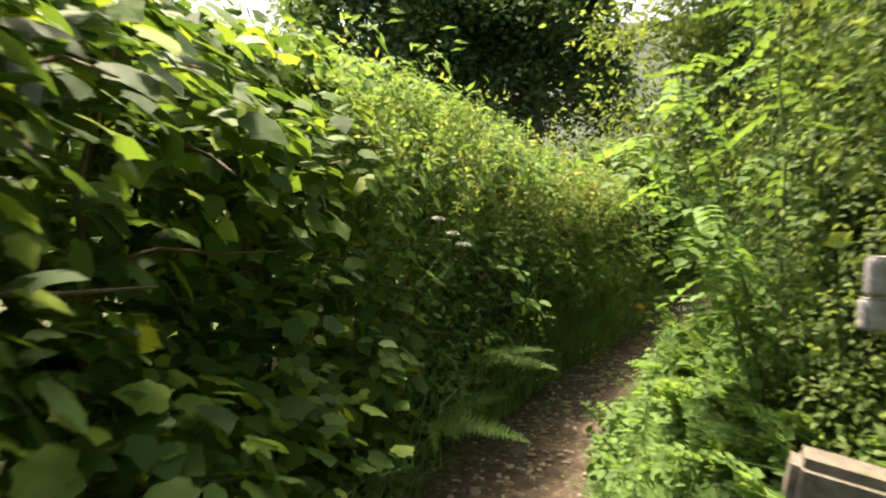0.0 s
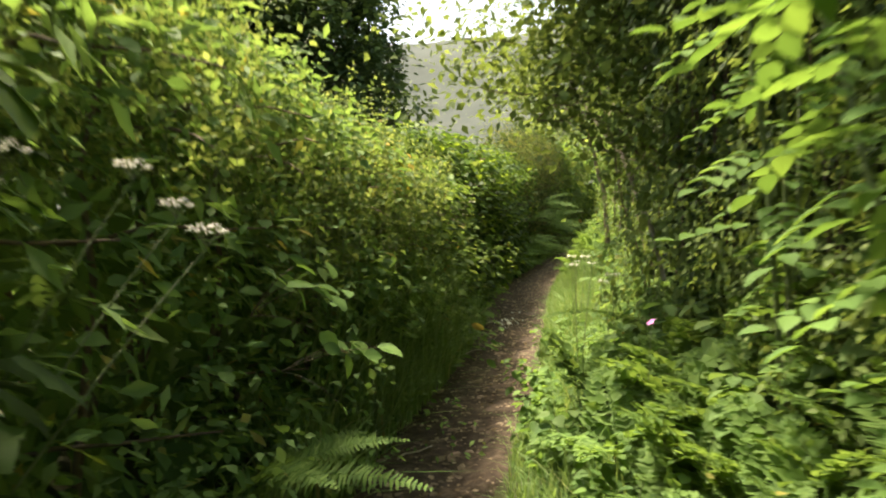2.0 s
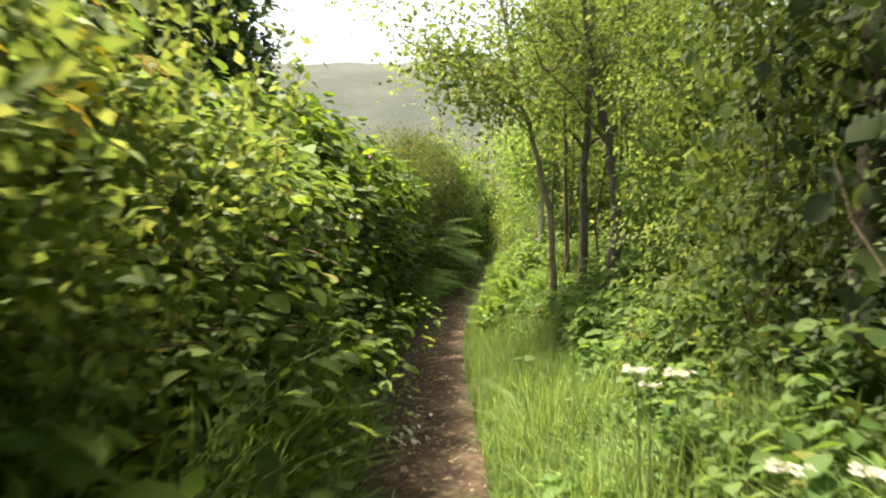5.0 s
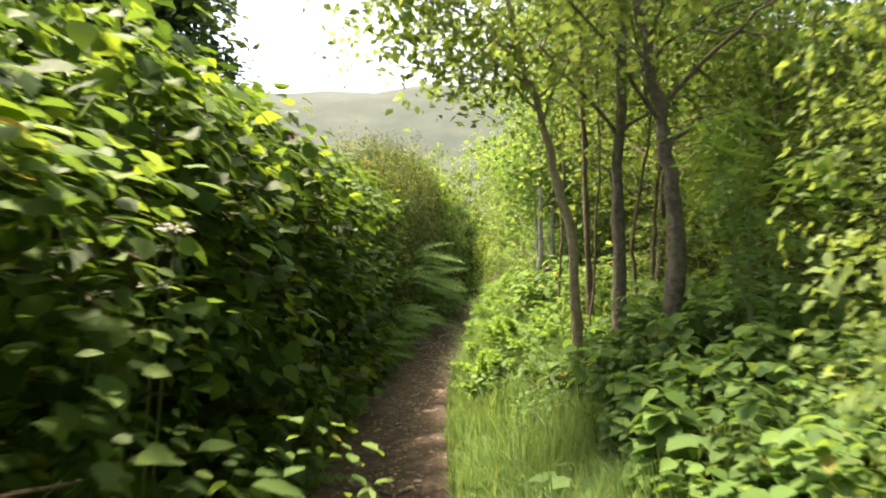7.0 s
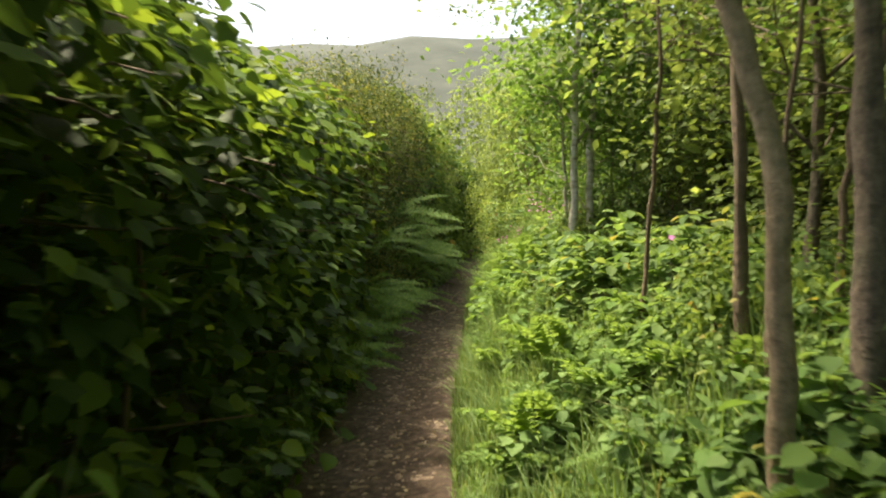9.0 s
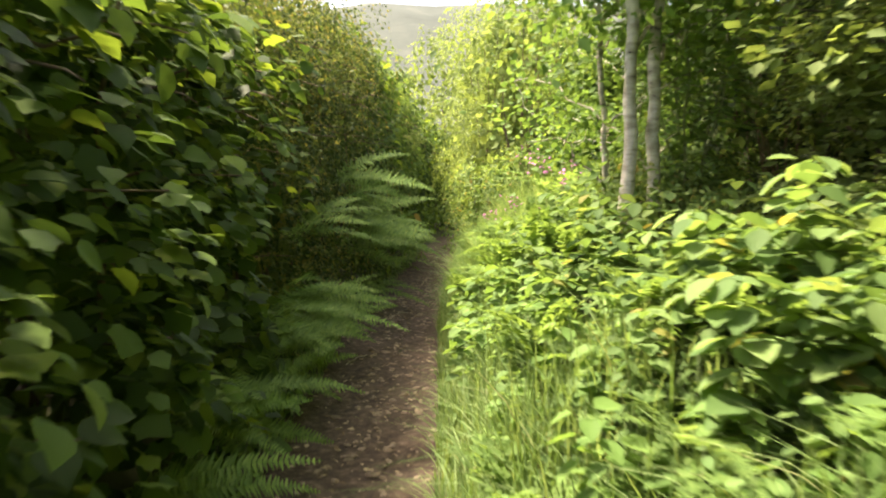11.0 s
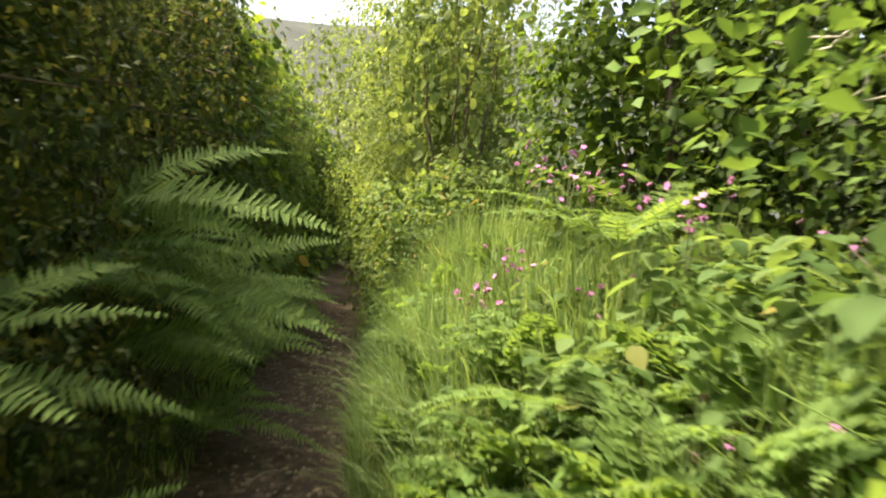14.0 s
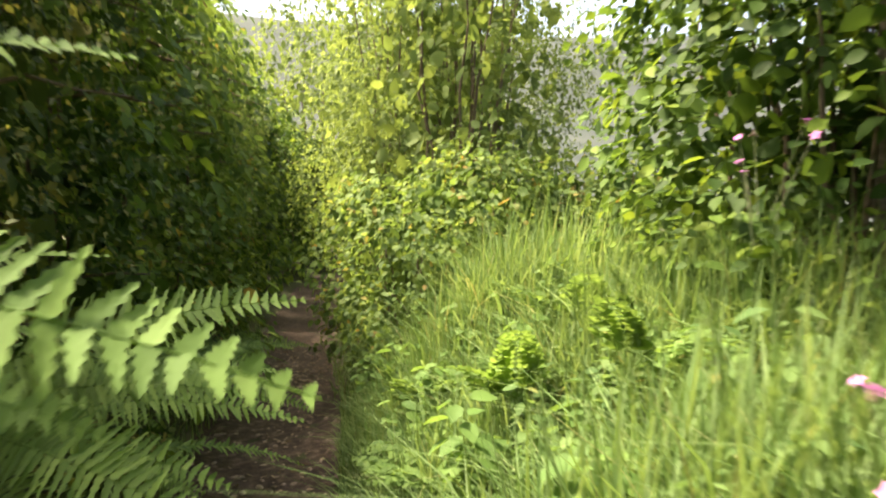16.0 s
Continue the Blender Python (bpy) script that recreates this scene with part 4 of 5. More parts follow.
def fern(x, y, z, fronds, scale, aim=None, spread=360.0, roll=0.0):
    e = thing("fern", "green shuttlecock fern with arching feathery fronds", "fern", "ferns along the path", at=(x, y, z))
    for i in range(fronds):
        a = (aim if aim is not None else 0) + spread * ((i + 0.3 * RNG.random()) / fronds - (0.5 if spread < 360 else 0))
        fr = part("frond", FRONDS[int(RNG.integers(3))], e)
        fr.rotation_euler = (roll + RNG.normal(0, 0.15), RNG.normal(0.0, 0.18), radians(a))
        k = scale * (0.8 + 0.35 * RNG.random())
        fr.scale = (k, k, k)
    return e


def fern_at(y, u, fronds, scale, aim=None, spread=360.0, lift=0.0, roll=0.0):
    x, yy = way(y, u)
    x, yy = float(x), float(yy)
    return fern(x, yy, floor_at(x, yy) + lift, fronds, scale, None if aim is None else aim + heading(y), spread, roll)


for y, u, n, s, lift in ((3.75, 1.15, 6, 0.55, 0.30), (3.4, 1.2, 6, 0.55, 0.35), (4.7, 1.2, 6, 0.8, 0.2), (6.0, 1.3, 8, 0.95, 0.28), (6.6, 1.35, 7, 0.95, 0.3), (7.4, 1.2, 6, 0.8, 0.2), (12.6, 1.2, 5, 0.6, 0.2),
                         (16.6, 0.95, 7, 0.6, 0.3), (17.6, 1.25, 6, 0.75, 0.3), (16.9, 1.6, 6, 0.9, 0.3), (18.3, 1.5, 6, 0.8, 0.2), (20.3, 1.9, 6, 1.0, 0.2), (14.2, 1.1, 5, 0.6, 0.3), (17.35, 1.0, 7, 0.62, 0.45), (17.9, 1.45, 7, 0.8, 0.6), (18.2, 1.75, 7, 0.85, 0.65)):
    fern_at(y, u, n, s, None, 360.0, lift)


def fine_leaf_mesh():
    """A finely cut leaf, cheap enough to be strewn about."""
    n = 13
    t = (np.arange(n) + 0.5) / n
    q = np.stack([0.30 * (0.2 + 0.8 * t), 0 * t, 0.30 * (0.55 * t - 0.45 * t ** 2)], 1)
    pieces = []
    for sgn in (-1, 1):
        ln = 0.10 * (1 - t) ** 0.7 + 0.01
        ax = np.stack([0.6 + 0 * t, sgn + 0 * t, -0.1 + 0 * t], 1)
        for k in range(3):
            pieces.append(leaves(q + ax * (ln * 0.3 * k)[:, None], np.array([[0, 0, 1.0]]) + RNG.normal(0, 0.25, (n, 3)), ax + np.array([0.5 * (k - 1), 0, 0]), ln * (0.75 - 0.15 * k), SIMPLE))
    pieces.append(tube([(0, 0, -0.02), (0.12, 0, 0.10), (0.30, 0, 0.03)], [0.0025, 0.002, 0.001], 3))
    v, f = merged(pieces)
    return mesh_from("leaf", v, f, M_FERN)


FINE = [fine_leaf_mesh() for _ in range(2)]
for i in range(110):
    y = 1.2 + 7.5 * (i + RNG.random()) / 110 if i < 70 else 12.5 + 8 * RNG.random()
    x, yy = way(y, (0.85 if y < 6 else 0.7) + 0.9 * RNG.random())
    e = thing("parsley_tuft", "tuft of finely cut light green parsley leaves", "wild plant", "plants of the verge", at=(x, yy, floor_at(x, yy) + 0.18 + 0.2 * RNG.random()))
    e.rotation_euler = (0, 0, 6.283 * RNG.random())
    for k in range(5):
        lf = part("leaf", FINE[k % 2], e)
        lf.rotation_euler = (0.2 * RNG.normal(), -0.35 + 0.3 * RNG.normal(), 1.257 * k)
        c = 0.8 + 0.6 * RNG.random()
        lf.scale = (c, c, c)
for y, u, n, s, lift in ((4.45, -0.36, 6, 0.75, 0.45), (5.0, -0.45, 5, 0.65, 0.3), (3.9, -0.42, 5, 0.7, 0.25), (8.9, -0.5, 5, 0.5, 0.0), (9.8, -0.5, 5, 0.55, 0.1), (11.2, -0.5, 4, 0.6, 0.1),
                         (14.6, -0.62, 6, 0.8, 0.2), (15.3, -0.62, 7, 0.8, 0.3), (16.0, -0.62, 7, 0.9, 0.45), (16.6, -0.62, 7, 0.95, 0.35), (17.1, -0.66, 8, 0.85, 0.9),
                         (17.6, -0.66, 7, 0.75, 0.1), (18.0, -0.68, 5, 0.78, 1.0), (18.9, -0.62, 5, 1.0, 1.1), (19.2, -0.6, 7, 1.0, 0.1), (19.5, -0.58, 8, 1.15, 0.75), (20.2, -0.6, 7, 1.0, 0.3), (20.9, -0.6, 7, 1.0, 0.5), (21.8, -0.6, 6, 0.9, 0.3)):
    fern_at(y, u, n, s, 0, 150, lift, 0.35)

# ferns of the hedge bank whose long fronds hang across the path
for y, lift, aim, s in ((18.30, 1.12, 4, 0.98), (18.35, 0.72, 0, 1.02), (18.4, 1.32, 8, 1.16), (18.55, 0.95, 0, 1.16), (18.8, 0.62, -4, 1.14), (19.3, 0.85, 2, 1.12), (20.0, 0.7, 4, 1.05)):
    fern_at(y, -0.62, 4, s, aim, 62, lift, 0.62)
for y, lift, aim, s in ((16.1, 0.30, -10, 0.85), (16.5, 0.45, -16, 0.9), (16.9, 0.28, -12, 0.9), (15.0, 0.35, -8, 0.75)):
    fern_at(y, -0.62, 5, s, aim, 90, lift, 0.45)

# flowers


def flower_parts():
    P, N, T = [], [], []
    for i in range(5):
        a = i * 2 * math.pi / 5
        P.append((0, 0, 0))
        T.append((math.cos(a), math.sin(a), 0.15))
        N.append((-0.1 * math.cos(a), -0.1 * math.sin(a), 1))
    v, f = leaves(np.array(P, float), np.array(N, float), np.array(T, float), np.full(5, 0.0135), (SIMPLE[0] * np.array([1.3, 1, 1]), SIMPLE[1]))
    petals = mesh_from("petals", v, f, M_PINK)
    cal = mesh_from("calyx", *tube([(0, 0, -0.014), (0, 0, -0.007), (0, 0, 0)], [0.002, 0.0045, 0.003], 6), M_TWIG)
    return petals, cal


PETALS, CALYX = flower_parts()
CAMPION = [herb_mesh(0.55, 4, 0.06, OVATE, M_HERB, 3) for _ in range(2)]


def campion(x, y, top, blooms, spread=0.12):
    z = floor_at(x, y)
    e = thing("pink_campion", "wild plant with clusters of pink five-petalled flowers", "wild flower", "pink flowers", at=(x, y, z))
    a, b = CAMPION[int(RNG.integers(2))]
    k = (top - z) / 0.62
    for nm, me in (("leaves", a), ("stalk", b)):
        p = tagged(part(nm, me, e), kind="stuff" if nm == "stalk" else "")
        p.scale = (min(k, 1.3), min(k, 1.3), k * 0.85)
    for _ in range(blooms):
        q = np.array([spread * RNG.normal(), spread * RNG.normal(), (top - z) + 0.05 * RNG.normal()])
        st = part("stalk", mesh_from("stalk", *tube(bent((0.3 * q[0], 0.3 * q[1], q[2] * 0.78), q, -0.01, 5), np.linspace(0.0022, 0.0012, 5), 4), M_STALK), e)
        fl = part("flower", PETALS, e, "pink flower")
        fl.location = q
        fl.rotation_euler = (RNG.normal(0, 0.6), RNG.normal(0, 0.6), 6.28 * RNG.random())
        s = 1.0 + 0.3 * RNG.random()
        fl.scale = (s, s, s)
        ca = part("calyx", CALYX, fl)


for x, y, top, n in ((9.91, 17.68, 1.72, 4), (9.59, 17.26, 1.62, 5), (9.40, 16.66, 1.42, 4), (9.8, 17.28, 1.55, 3), (9.40, 16.57, 1.5, 3), (9.75, 17.68, 1.22, 8), (9.36, 17.50, 1.08, 7), (9.5, 17.0, 1.15, 3),
                     (8.9, 16.2, 0.95, 4), (10.1, 17.2, 1.5, 3), (10.35, 17.5, 1.6, 3), (9.9, 16.4, 1.4, 3), (1.42, 4.10, 0.97, 1), (5.87, 11.77, 1.30, 1), (8.6, 15.9, 1.1, 3), (10.6, 18.2, 1.65, 3), (3.8, 11.45, 2.1, 3)):
    campion(x, y, top, n * 2 if n > 2 else n, 0.055 if n > 2 else 0.01)


def umbel_mesh():
    P, tubes = [], []
    for _ in range(14):
        a, r = 2 * np.pi * RNG.random(), 0.045 * math.sqrt(RNG.random())
        q = np.array([r * math.cos(a), r * math.sin(a), 0.045 + 0.006 * RNG.normal()])
        tubes.append(tube(bent((0, 0, 0), q, -0.004, 4), [0.0008] * 4, 3))
        P.append(q + RNG.normal(0, 0.005, (14, 3)) * np.array([1, 1, 0.4]))
    P = np.concatenate(P)
    n = len(P)
    v, f = leaves(P, np.array([0, 0, 1.0]) + RNG.normal(0, 0.3, (n, 3)), RNG.normal(size=(n, 3)), 0.006 + 0.004 * RNG.random(n), SIMPLE)
    return mesh_from("florets", v, f, M_WHITE), mesh_from("rays", *merged(tubes), M_STALK)


UMBEL = umbel_mesh()


def cow_parsley(x, y, foot_z, heads, label="tall cow parsley with flat white flower heads"):
    """heads: places of the flower heads, as (dx, dy, height above the foot)."""
    e = thing("cow_parsley", label, "wild flower", "white umbel flowers", at=(x, y, foot_z))
    for dx, dy, dz in heads:
        part("stalk", mesh_from("stalk", *tube(bent((0, 0, -0.05), (dx, dy, dz), -0.05 * dz, 8), np.linspace(0.0045, 0.002, 8), 5), M_STALK), e)
        hd = part("flower_head", UMBEL[0], e, "white umbel")
        hd.location = (dx, dy, dz)
        r = part("rays", UMBEL[1], hd)
        s = 0.7 + 0.3 * RNG.random()
        hd.scale = (s, s, s)


def parsley_at(x, y, top, n, spread=0.14):
    z = floor_at(x, y)
    cow_parsley(x, y, z, [(spread * RNG.normal(), spread * RNG.normal(), top - z - 0.07 * RNG.random()) for _ in range(n)])


cow_parsley(-0.62, 3.45, 0.35, [(0.68, 0.40, 1.02), (0.60, 0.36, 1.10), (0.74, 0.33, 0.96), (0.40, 0.25, 1.12), (0.36, 0.20, 1.06)])
for x, y, top, n in ((2.8, 9.5, 1.42, 2), (2.45, 6.35, 1.0, 2), (2.85, 7.1, 0.98, 3), (2.2, 5.5, 1.0, 2), (7.6, 14.6, 0.95, 2), (2.35, 8.9, 1.3, 1)):
    parsley_at(x, y, top, n, 0.07)


# frothy seeding herb on the hedge top


def froth_mesh():
    P, tubes = [], []
    for _ in range(22):
        a, r = 6.283 * RNG.random(), 0.42 * math.sqrt(RNG.random())
        foot = np.array([r * math.cos(a), r * math.sin(a), -0.25])
        top = foot + np.array([0.12 * RNG.normal(), 0.12 * RNG.normal(), 0.30 + 0.3 * RNG.random()])
        line = bent(foot, top, 0.0, 6, 0.012)
        tubes.append(tube(line, np.linspace(0.002, 0.001, 6), 3))
        f = 0.25 + 0.75 * RNG.random(46)
        P.append(np.stack([np.interp(f * 5, np.arange(6), line[:, k]) for k in range(3)], 1) + RNG.normal(0, 0.022, (46, 3)))
    P = np.concatenate(P)
    n = len(P)
    v, fc = leaves(P, np.array([0, 0, 0.6]) + RNG.normal(0, 0.6, (n, 3)), RNG.normal(size=(n, 3)) + np.array([0, 0, 0.3]), 0.022 + 0.02 * RNG.random(n), SIMPLE)
    return mesh_from("sprays", v, fc, M_CLEAVER), mesh_from("stalk", *merged(tubes), M_STALK)


FROTH = [froth_mesh() for _ in range(2)]


def froth(y, u, z):
    x, yy = way(y, u)
    e = thing("bedstraw", "frothy yellow-green seeding bedstraw climbing over the hedge", "wild plant", "climbing herbs", at=(x, yy, z))
    e.rotation_euler = (0, 0, 6.283 * RNG.random())
    a, b = FROTH[int(RNG.integers(2))]
    tagged(part("sprays", a, e), kind="stuff")
    tagged(part("stalk", b, e), kind="stuff")


for i in range(26):
    froth(3.4 + 3.9 * (i + RNG.random()) / 26, -0.70 - 0.45 * RNG.random(), 1.62 + 0.40 * RNG.random())
for i in range(16):
    froth(5.2 + 2.0 * (i + RNG.random()) / 16, -0.55 - 0.15 * RNG.random(), 1.05 + 0.55 * RNG.random())
for i in range(8):
    froth(17.2 + 2.0 * (i + RNG.random()) / 8, -0.85 - 0.2 * RNG.random(), 2.2 + 0.6 * RNG.random())
for i in range(6):
    froth(22.0 + 3 * (i + RNG.random()) / 10, -0.7 - 0.2 * RNG.random(), 1.2 + 1.5 * RNG.random())

# ash saplings leaning over the path


def ash_sapling(x, y, shoots):
    """shoots: where each leafy shoot ends, as (dx, dy, height)."""
    z = floor_at(x, y)
    e = thing("ash_sapling", "young ash sapling with light green feathered leaves", "sapling", "ash saplings", at=(x, y, z - 0.05))
    for q in shoots:
        line = bent((0, 0, 0), q, -0.25, 10, 0.012)
        part("shoot", smooth(mesh_from("shoot", *tube(line, np.linspace(0.011, 0.003, 10), 6), M_STALK)), e)
        k = 22
        f = 0.22 + 0.78 * (np.arange(k) + 0.5) / k
        P = np.stack([np.interp(f * 9, np.arange(10), line[:, c]) for c in range(3)], 1)
        a = np.arange(k) * 2.4 + RNG.random()
        D = np.stack([np.cos(a), np.sin(a), -0.35 - 0.8 * RNG.random(k)], 1) + np.array([-0.35, -0.35, 0]) + unit(np.array([q]))[0] * 0.4
        for p_, d_ in zip(P, D):
            lf = part("leaf", ASH_LEAF[int(RNG.integers(4))], e)
            k_ = 0.8 + 0.4 * RNG.random()
            lf.matrix_basis = Matrix.Translation(p_) @ Vector(d_).to_track_quat("Y", "Z").to_matrix().to_4x4() @ Matrix.Diagonal((k_, k_, k_, 1))


ASH_LEAF = [mesh_from("leaf", *pinnate(np.zeros((1, 3)), np.array([[0, 1.0, 0.05]]), np.array([0.24]), np.array([0.064]), 4), M_ASH) for _ in range(4)]
ash_sapling(1.55, 3.1, [(-0.75, -0.1, 1.6), (-0.45, 0.35, 1.9), (-0.2, -0.2, 2.3), (-0.55, -0.35, 1.3), (0.2, 0.3, 2.1)])
ash_sapling(2.15, 2.7, [(-0.6, 0.0, 1.7), (-0.3, 0.3, 2.2), (0.1, -0.3, 2.0), (-0.35, -0.4, 1.4)])
ash_sapling(1.9, 4.0, [(-0.55, -0.3, 2.0), (-0.3, -0.2, 2.4), (0.0, 0.0, 2.7)])
ash_sapling(5.7, 9.9, [(-0.3, 0.1, 1.5), (0.2, 0.3, 1.7), (0.0, -0.3, 1.3)])
ash_sapling(9.05, 15.2, [(-0.35, 0.1, 1.7), (0.2, 0.3, 2.0), (0.0, -0.4, 1.6), (-0.4, -0.3, 1.9), (0.3, -0.2, 1.8)])

# yellowing leaves hanging on the hedge


def leaf_spray(x, y, z, n, size, mat, label, shape=ROUND, spread=0.12):
    e = thing("leaf_cluster", label, "leaves", "leaf clusters on the hedge", at=(x, y, z))
    P = RNG.normal(0, spread, (n, 3)) * np.array([1, 1, 0.7])
    v, f = leaves(P, np.array([0.4, -0.3, 0.7]) + RNG.normal(0, 0.3, (n, 3)), np.array([0.5, -0.3, -0.6]) + RNG.normal(0, 0.5, (n, 3)), size * (0.7 + 0.6 * RNG.random(n)), shape)
    tagged(part("leaves", mesh_from("leaves", v, f, mat), e), kind="stuff")
    pieces = [tube(bent((-0.2, 0.05, -0.08), p, -0.02, 5), np.linspace(0.002, 0.001, 5), 3) for p in P[:4]]
    tagged(part("stalk", mesh_from("stalk", *merged(pieces), M_TWIG), e), kind="stuff")


leaf_spray(1.22, 6.95, 1.66, 44, 0.080, M_YELLOW, "yellow and orange turning bramble leaves")
leaf_spray(1.36, 7.40, 1.66, 40, 0.070, M_YELLOW, "yellow and orange turning bramble leaves")
leaf_spray(0.44, 4.48, 1.13, 10, 0.085, M_ASH, "pale green leaves on a reddish shoot", OVATE, 0.08)
leaf_spray(0.54, 4.54, 0.93, 12, 0.080, M_ASH, "pale green leaves on a reddish shoot", OVATE, 0.08)
leaf_spray(5.55, 11.25, 0.62, 2, 0.08, M_YELLOW, "single yellow leaf among green shoots", spread=0.03)
leaf_spray(6.35, 15.75, 1.40, 16, 0.105, M_HAZEL, "large round hazel leaves overhanging the path", spread=0.16)
leaf_spray(6.10, 15.45, 1.70, 16, 0.105, M_HAZEL, "large round hazel leaves overhanging the path", spread=0.16)


def big_leaf_plant(x, y, n, size, high, label):
    z = floor_at(x, y)
    e = thing("broad_leaved_plant", label, "wild plant", "broad-leaved plants", at=(x, y, z))
    for i in range(n):
        a = 6.283 * (i + 0.5 * RNG.random()) / n
        q = np.array([0.16 * math.cos(a), 0.16 * math.sin(a), high * (0.7 + 0.4 * RNG.random())])
        part("stalk", mesh_from("stalk", *tube(bent((0, 0, -0.03), q, -0.05, 6), np.linspace(0.006, 0.004, 6), 5), M_STALK), e)
        v, f = leaves(q[None], np.array([[0.3 * math.cos(a), 0.3 * math.sin(a), 1.0]]), np.array([[math.cos(a), math.sin(a), -0.25]]), [size * (0.8 + 0.4 * RNG.random())], (LOBED[0] * np.array([1.05, 1, 1]), LOBED[1]))
        part("leaf", mesh_from("leaf", v, f, M_HERB), e)


big_leaf_plant(5.0, 9.55, 9, 0.13, 0.34, "clump of very broad round green leaves")
big_leaf_plant(4.75, 10.05, 8, 0.12, 0.30, "clump of very broad round green leaves")
big_leaf_plant(3.12, 10.35, 5, 0.16, 0.6, "hogweed with broad lobed leaves at the hedge foot")
big_leaf_plant(3.05, 9.8, 4, 0.15, 0.28, "hogweed with broad lobed leaves at the hedge foot")
cow_parsley(2.62, 9.75, 0.35, [(0.12, -0.1, 0.9), (0.2, -0.05, 1.0), (0.1, 0.05, 1.08), (0.24, -0.15, 0.92), (0.15, 0.1, 0.8), (0.05, -0.12, 1.0)])

# dead wood
dead = thing("dead_branch", "long bleached dead branch leaning in the thicket", "branch", at=(2.36, 5.32, 0.77))
dead.scale = (0.88, 0.88, 0.88)
part("stem", smooth(mesh_from("stem", *tube(np.array([(0.05, 0.05, 0.25), (0.03, 0.16, 0.56), (0.06, 0.35, 0.76), (0.08, 0.57, 1.05), (0.03, 0.67, 1.17), (0.0, 0.8, 1.31), (-0.1, 1.1, 1.75)]), np.linspace(0.018, 0.007, 7), 7), M_DEAD)), dead)
for p0, p1 in (((0.08, 0.57, 1.05), (-0.12, 0.76, 1.06)), ((0.08, 0.57, 1.05), (0.22, 0.2, 0.80)), ((0.06, 0.4, 0.82), (0.3, 0.5, 1.2)), ((0.03, 0.67, 1.17), (0.25, 0.9, 1.5))):
    part("twig", smooth(mesh_from("twig", *tube(bent(p0, p1, -0.02, 6, 0.008), np.linspace(0.008, 0.003, 6), 5), M_DEAD)), dead)
bare = thing("bare_twigs", "tangle of bare grey twigs inside the thicket", "twigs", at=(2.9, 5.6, 0.6))
for _ in range(14):
    a = np.array([0.3 * RNG.normal(), 0.35 * RNG.normal(), -0.1])
    part("twig", smooth(mesh_from("twig", *tube(bent(a, a + np.array([0.25 * RNG.normal(), 0.3 * RNG.normal(), 1.0 + 0.8 * RNG.random()]), 0.02, 8, 0.02), np.linspace(0.008, 0.002, 8), 5), M_TWIG)), bare)
stick = thing("dry_hogweed", "pale dry hogweed stem leaning over the verge", "stem", at=(8.88, 15.57, 0.9))
part("stem", smooth(mesh_from("stem", *tube(bent((0.1, -0.15, -0.2), (0.45, 0.61, 0.47), -0.02, 8, 0.006), np.linspace(0.0045, 0.002, 8), 6), M_DEAD)), stick)

# timber by the start
def timber(name, label, size, m, mat=None, round_by=0.007):
    bm = bmesh.new()
    bmesh.ops.create_cube(bm, size=1.0)
    bmesh.ops.scale(bm, vec=size, verts=bm.verts)
    bmesh.ops.bevel(bm, geom=bm.edges[:], offset=round_by, segments=2, affect="EDGES")
    me = bpy.data.meshes.new(name)
    bm.to_mesh(me)
    bm.free()
    me.materials.append(mat or M_POST)
    ob = new(name, me)
    ob.matrix_world = m
    return tagged(ob, label, "timber")


M_RAIL = bark_material("old brown timber", (0.08, 0.064, 0.05), (0.185, 0.150, 0.118), 20)
timber("gate_post", "weathered grey timber gate post in the undergrowth", (0.12, 0.12, 1.5), pose(1.80, 1.62, 0.95, 0, 1, 8))
timber("fence_board", "weathered grey board nailed to the gate post", (0.98, 0.035, 0.085), pose(1.40, 1.52, 1.475, 0, 1, 4))
timber("fence_board", "weathered grey board nailed to the gate post", (1.00, 0.035, 0.07), pose(1.40, 1.52, 1.392, 0, 1, 4))
timber("fence_post", "short weathered timber fence post beside the path", (0.10, 0.10, 0.95), pose(1.42, 1.22, 0.55, 0, 0, 10))
timber("timber_rail", "old brown timber rail fixed beside the path start", (0.13, 0.72, 0.12), pose(1.10, 1.35, 0.985, -8, 0, -116), M_RAIL, 0.022)

# the cut stalks and chips that lie on the path
def lying_stalk(x, y, turn, length):
    z = floor_at(x, y) + 0.02
    e = thing("cut_stalk", "pale dry cut stalk lying on the earth path", "stalk", "litter on the path", at=(x, y, z))
    e.rotation_euler = (0, 0, radians(turn))
    part("stem", smooth(mesh_from("stem", *tube(bent((-length / 2, 0, 0), (length / 2, 0, 0.02), -0.01, 6, 0.006), np.linspace(0.006, 0.003, 6), 5), M_DEAD)), e)


for x, y, turn, ln in ((2.47, 8.42, 25, 0.42), (3.45, 9.80, 70, 0.3), (3.6, 9.95, 10, 0.25), (3.35, 9.9, -30, 0.3), (3.3, 10.0, 40, 0.2), (2.9, 8.9, 60, 0.3), (7.9, 17.4, 30, 0.3), (9.2, 18.9, 0, 0.25), (1.2, 6.0, 20, 0.25)):
    lying_stalk(x, y, turn, ln)
for x, y in ((3.4, 9.85), (3.62, 10.05), (3.3, 9.7)):
    leaf_spray(x, y, floor_at(x, y) + 0.05, 10, 0.05, M_WHITE, "pale wilted leaves lying on the path", MID, 0.06)


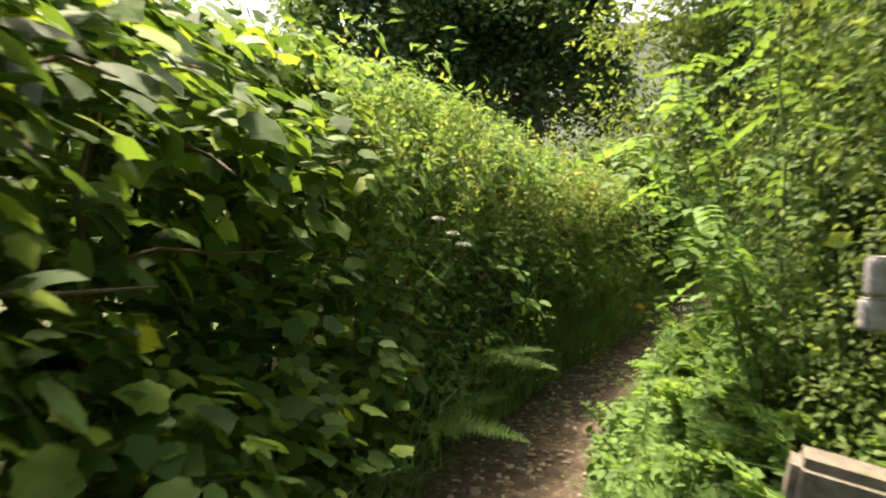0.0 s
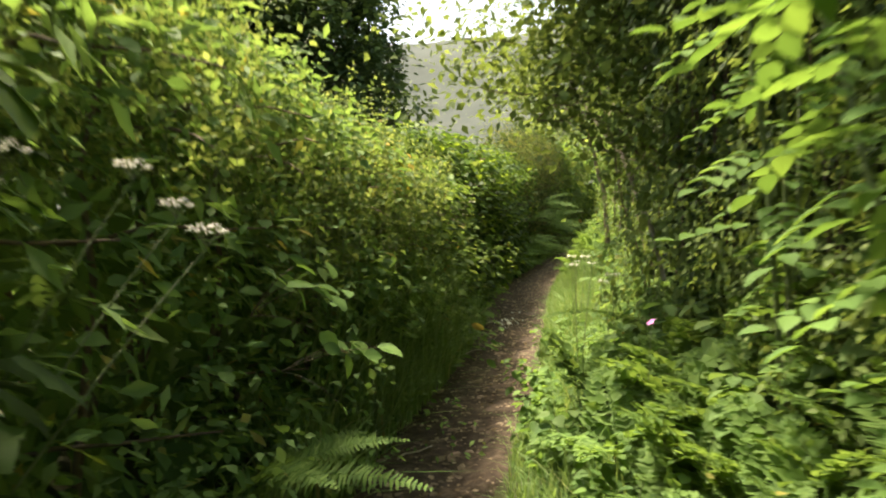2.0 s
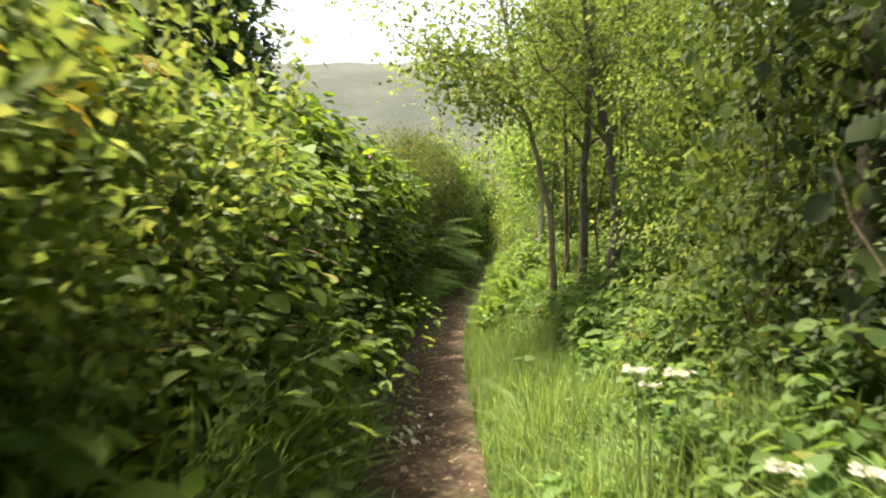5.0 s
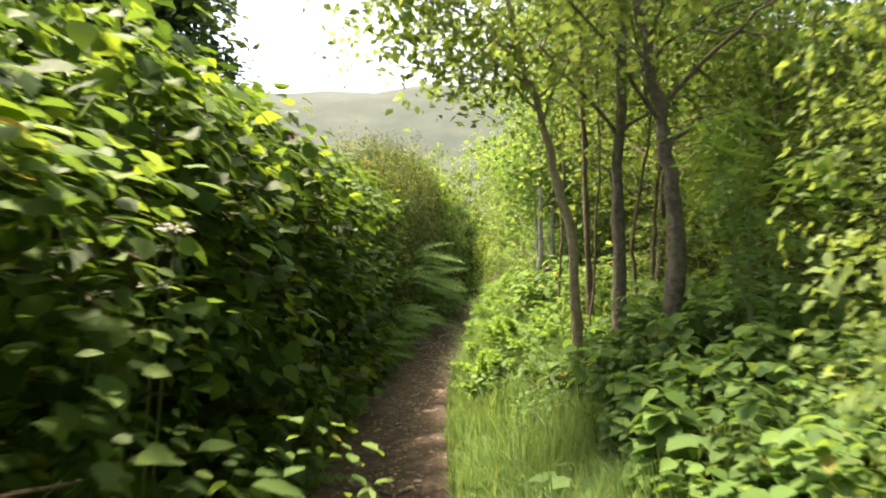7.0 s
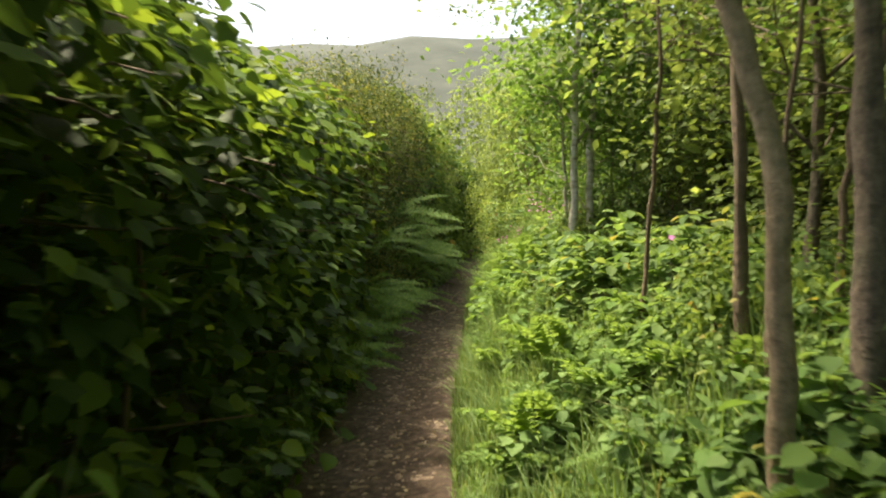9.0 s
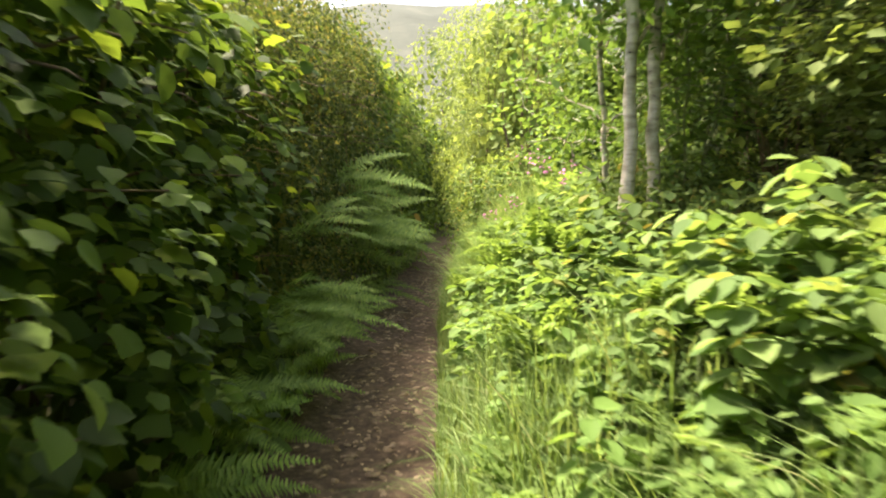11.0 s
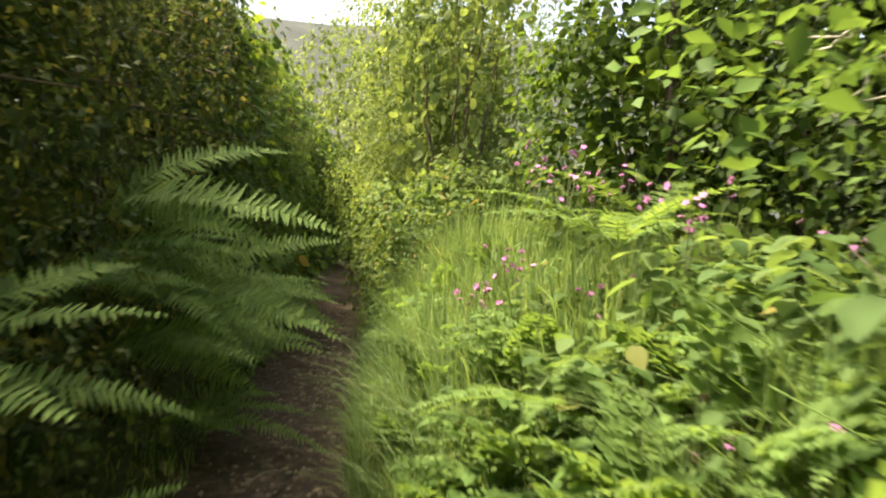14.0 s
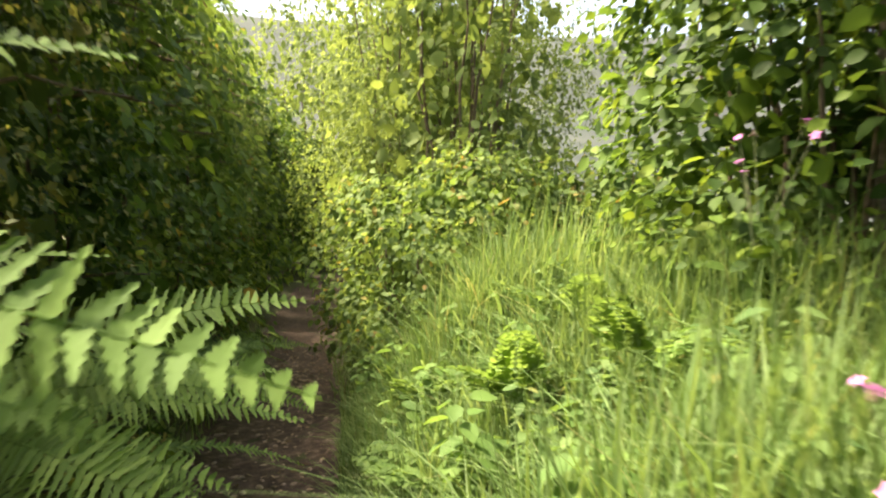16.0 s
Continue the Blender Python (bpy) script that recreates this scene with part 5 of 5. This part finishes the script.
def chip_mesh(seed):
    r = np.random.default_rng(seed)
    a = np.linspace(0, 2 * np.pi, 8)[:-1]
    k = 0.7 + 0.5 * r.random(7)
    low = np.stack([np.cos(a) * k, np.sin(a) * k * 0.7, np.full(7, -0.3)], 1)
    top = np.stack([np.cos(a) * k * 0.8, np.sin(a) * k * 0.55, 0.25 + 0.15 * r.random(7)], 1)
    v = np.concatenate([low, top])
    side = np.array([(i, (i + 1) % 7, 7 + (i + 1) % 7, 7 + i) for i in range(7)])
    return mesh_from("stone", v, [side, np.array([[7 + i for i in range(7)]])], M_CHIP)


CHIPS = [chip_mesh(k) for k in range(5)]
for i in range(290):
    y = 2.5 + 21 * (i + RNG.random()) / 290
    x, yy = way(y, 0.12 + 0.20 * RNG.normal())
    k = 0.014 + 0.030 * RNG.random() ** 2
    st = part("stone", CHIPS[i % 5], path)
    st.location = (x, yy, floor_at(x, yy) + 0.015)
    st.rotation_euler = (0.1 * RNG.normal(), 0.1 * RNG.normal(), 6.28 * RNG.random())
    st.scale = (k * 1.5, k, k * 0.6)

n = 1500
cy = 1.5 + 22 * RNG.random(n)
cx, cyy = way(cy, 0.14 + 0.18 * RNG.normal(size=n))
ck = 0.006 + 0.016 * RNG.random(n) ** 2
cv = np.zeros(14 * 3, dtype=np.float32)
CHIPS[0].vertices.foreach_get("co", cv)
cv = cv.reshape(14, 3)
ca = 6.283 * RNG.random(n)
gv = np.stack([(cv[None, :, 0] * np.cos(ca)[:, None] - cv[None, :, 1] * np.sin(ca)[:, None]) * ck[:, None] * 1.4 + cx[:, None],
               (cv[None, :, 0] * np.sin(ca)[:, None] + cv[None, :, 1] * np.cos(ca)[:, None]) * ck[:, None] * 1.4 + cyy[:, None],
               cv[None, :, 2] * ck[:, None] * 0.6 + land(cx, cyy)[:, None] + 0.020], -1).reshape(-1, 3)
gq = np.array([(i, (i + 1) % 7, 7 + (i + 1) % 7, 7 + i) for i in range(7)])
gs = (np.arange(n) * 14)[:, None, None]
tagged(new("grit", mesh_from("grit", gv, [(gq[None] + gs).reshape(-1, 4), (np.arange(7, 14)[None, None] + gs).reshape(-1, 7)], M_CHIP)),
       "small pale stones trodden into the earth path", "grit", kind="stuff")

# cut birch lying at the trees' foot
log = thing("cut_log", "pale cut birch log lying among the plants", "log", at=(8.3, 14.9, floor_at(8.3, 14.9) + 0.35))
part("stem", smooth(mesh_from("stem", *tube(bent((0, 0, 0), (1.0, 0.45, 0.12), -0.02, 8, 0.008), np.linspace(0.04, 0.025, 8), 9), M_BIRCH)), log)
part("branch", smooth(mesh_from("branch", *tube(bent((0.4, 0.18, 0.05), (0.25, 0.3, 0.55), -0.02, 6, 0.01), np.linspace(0.018, 0.008, 6), 6), M_BIRCH)), log)

# dead leaves and scraps trodden into the path
n = 2200
ly, lu = -1 + 25 * RNG.random(n), np.clip(0.22 * RNG.normal(size=n), -0.5, 0.5)
lx, ly = way(ly, lu)
v, f = leaves(np.stack([lx, ly, land(lx, ly) + 0.018 + 0.012 * RNG.random(n)], 1), np.array([0, 0, 1.0]) + RNG.normal(0, 0.22, (n, 3)), RNG.normal(size=(n, 3)) * np.array([1, 1, 0.1]), 0.018 + 0.035 * RNG.random(n), SIMPLE)
M_LITTER = leaf_material("dead leaf", (0.10, 0.07, 0.04), (0.20, 0.15, 0.09), (0.38, 0.31, 0.20), 0.1, 0.7, None, (1, 1, 1))
tagged(new("leaf_litter", mesh_from("leaf_litter", v, f, M_LITTER)), "brown dead leaves and scraps strewn on the path", "leaf litter", kind="stuff")

# low ferns and long grass that lean out of the hedge foot
for y, lift, aim, s in ((15.5, 0.12, -14, 0.8), (16.2, 0.10, -18, 0.85), (16.75, 0.50, -12, 0.85), (17.2, 0.15, -14, 0.9), (17.45, 0.22, -10, 0.8)):
    fern_at(y, -0.60, 5, s, aim, 100, lift, 0.5)
hedge_grass(5.8, 8.3, 190, 0.05, 0.55, 0.50, 0.017, "broad long grass blades arching from the hedge foot")
# dark thicket under the trees beyond the verge
for x, y, s, t in ((10.5, 15.3, 0.95, 1.15), (11.3, 15.9, 1.0, 1.2), (10.9, 14.5, 1.0, 1.2), (12.3, 16.2, 1.1, 1.2), (11.6, 14.9, 1.1, 1.25)):
    bush("thorn", x, y, s, t)
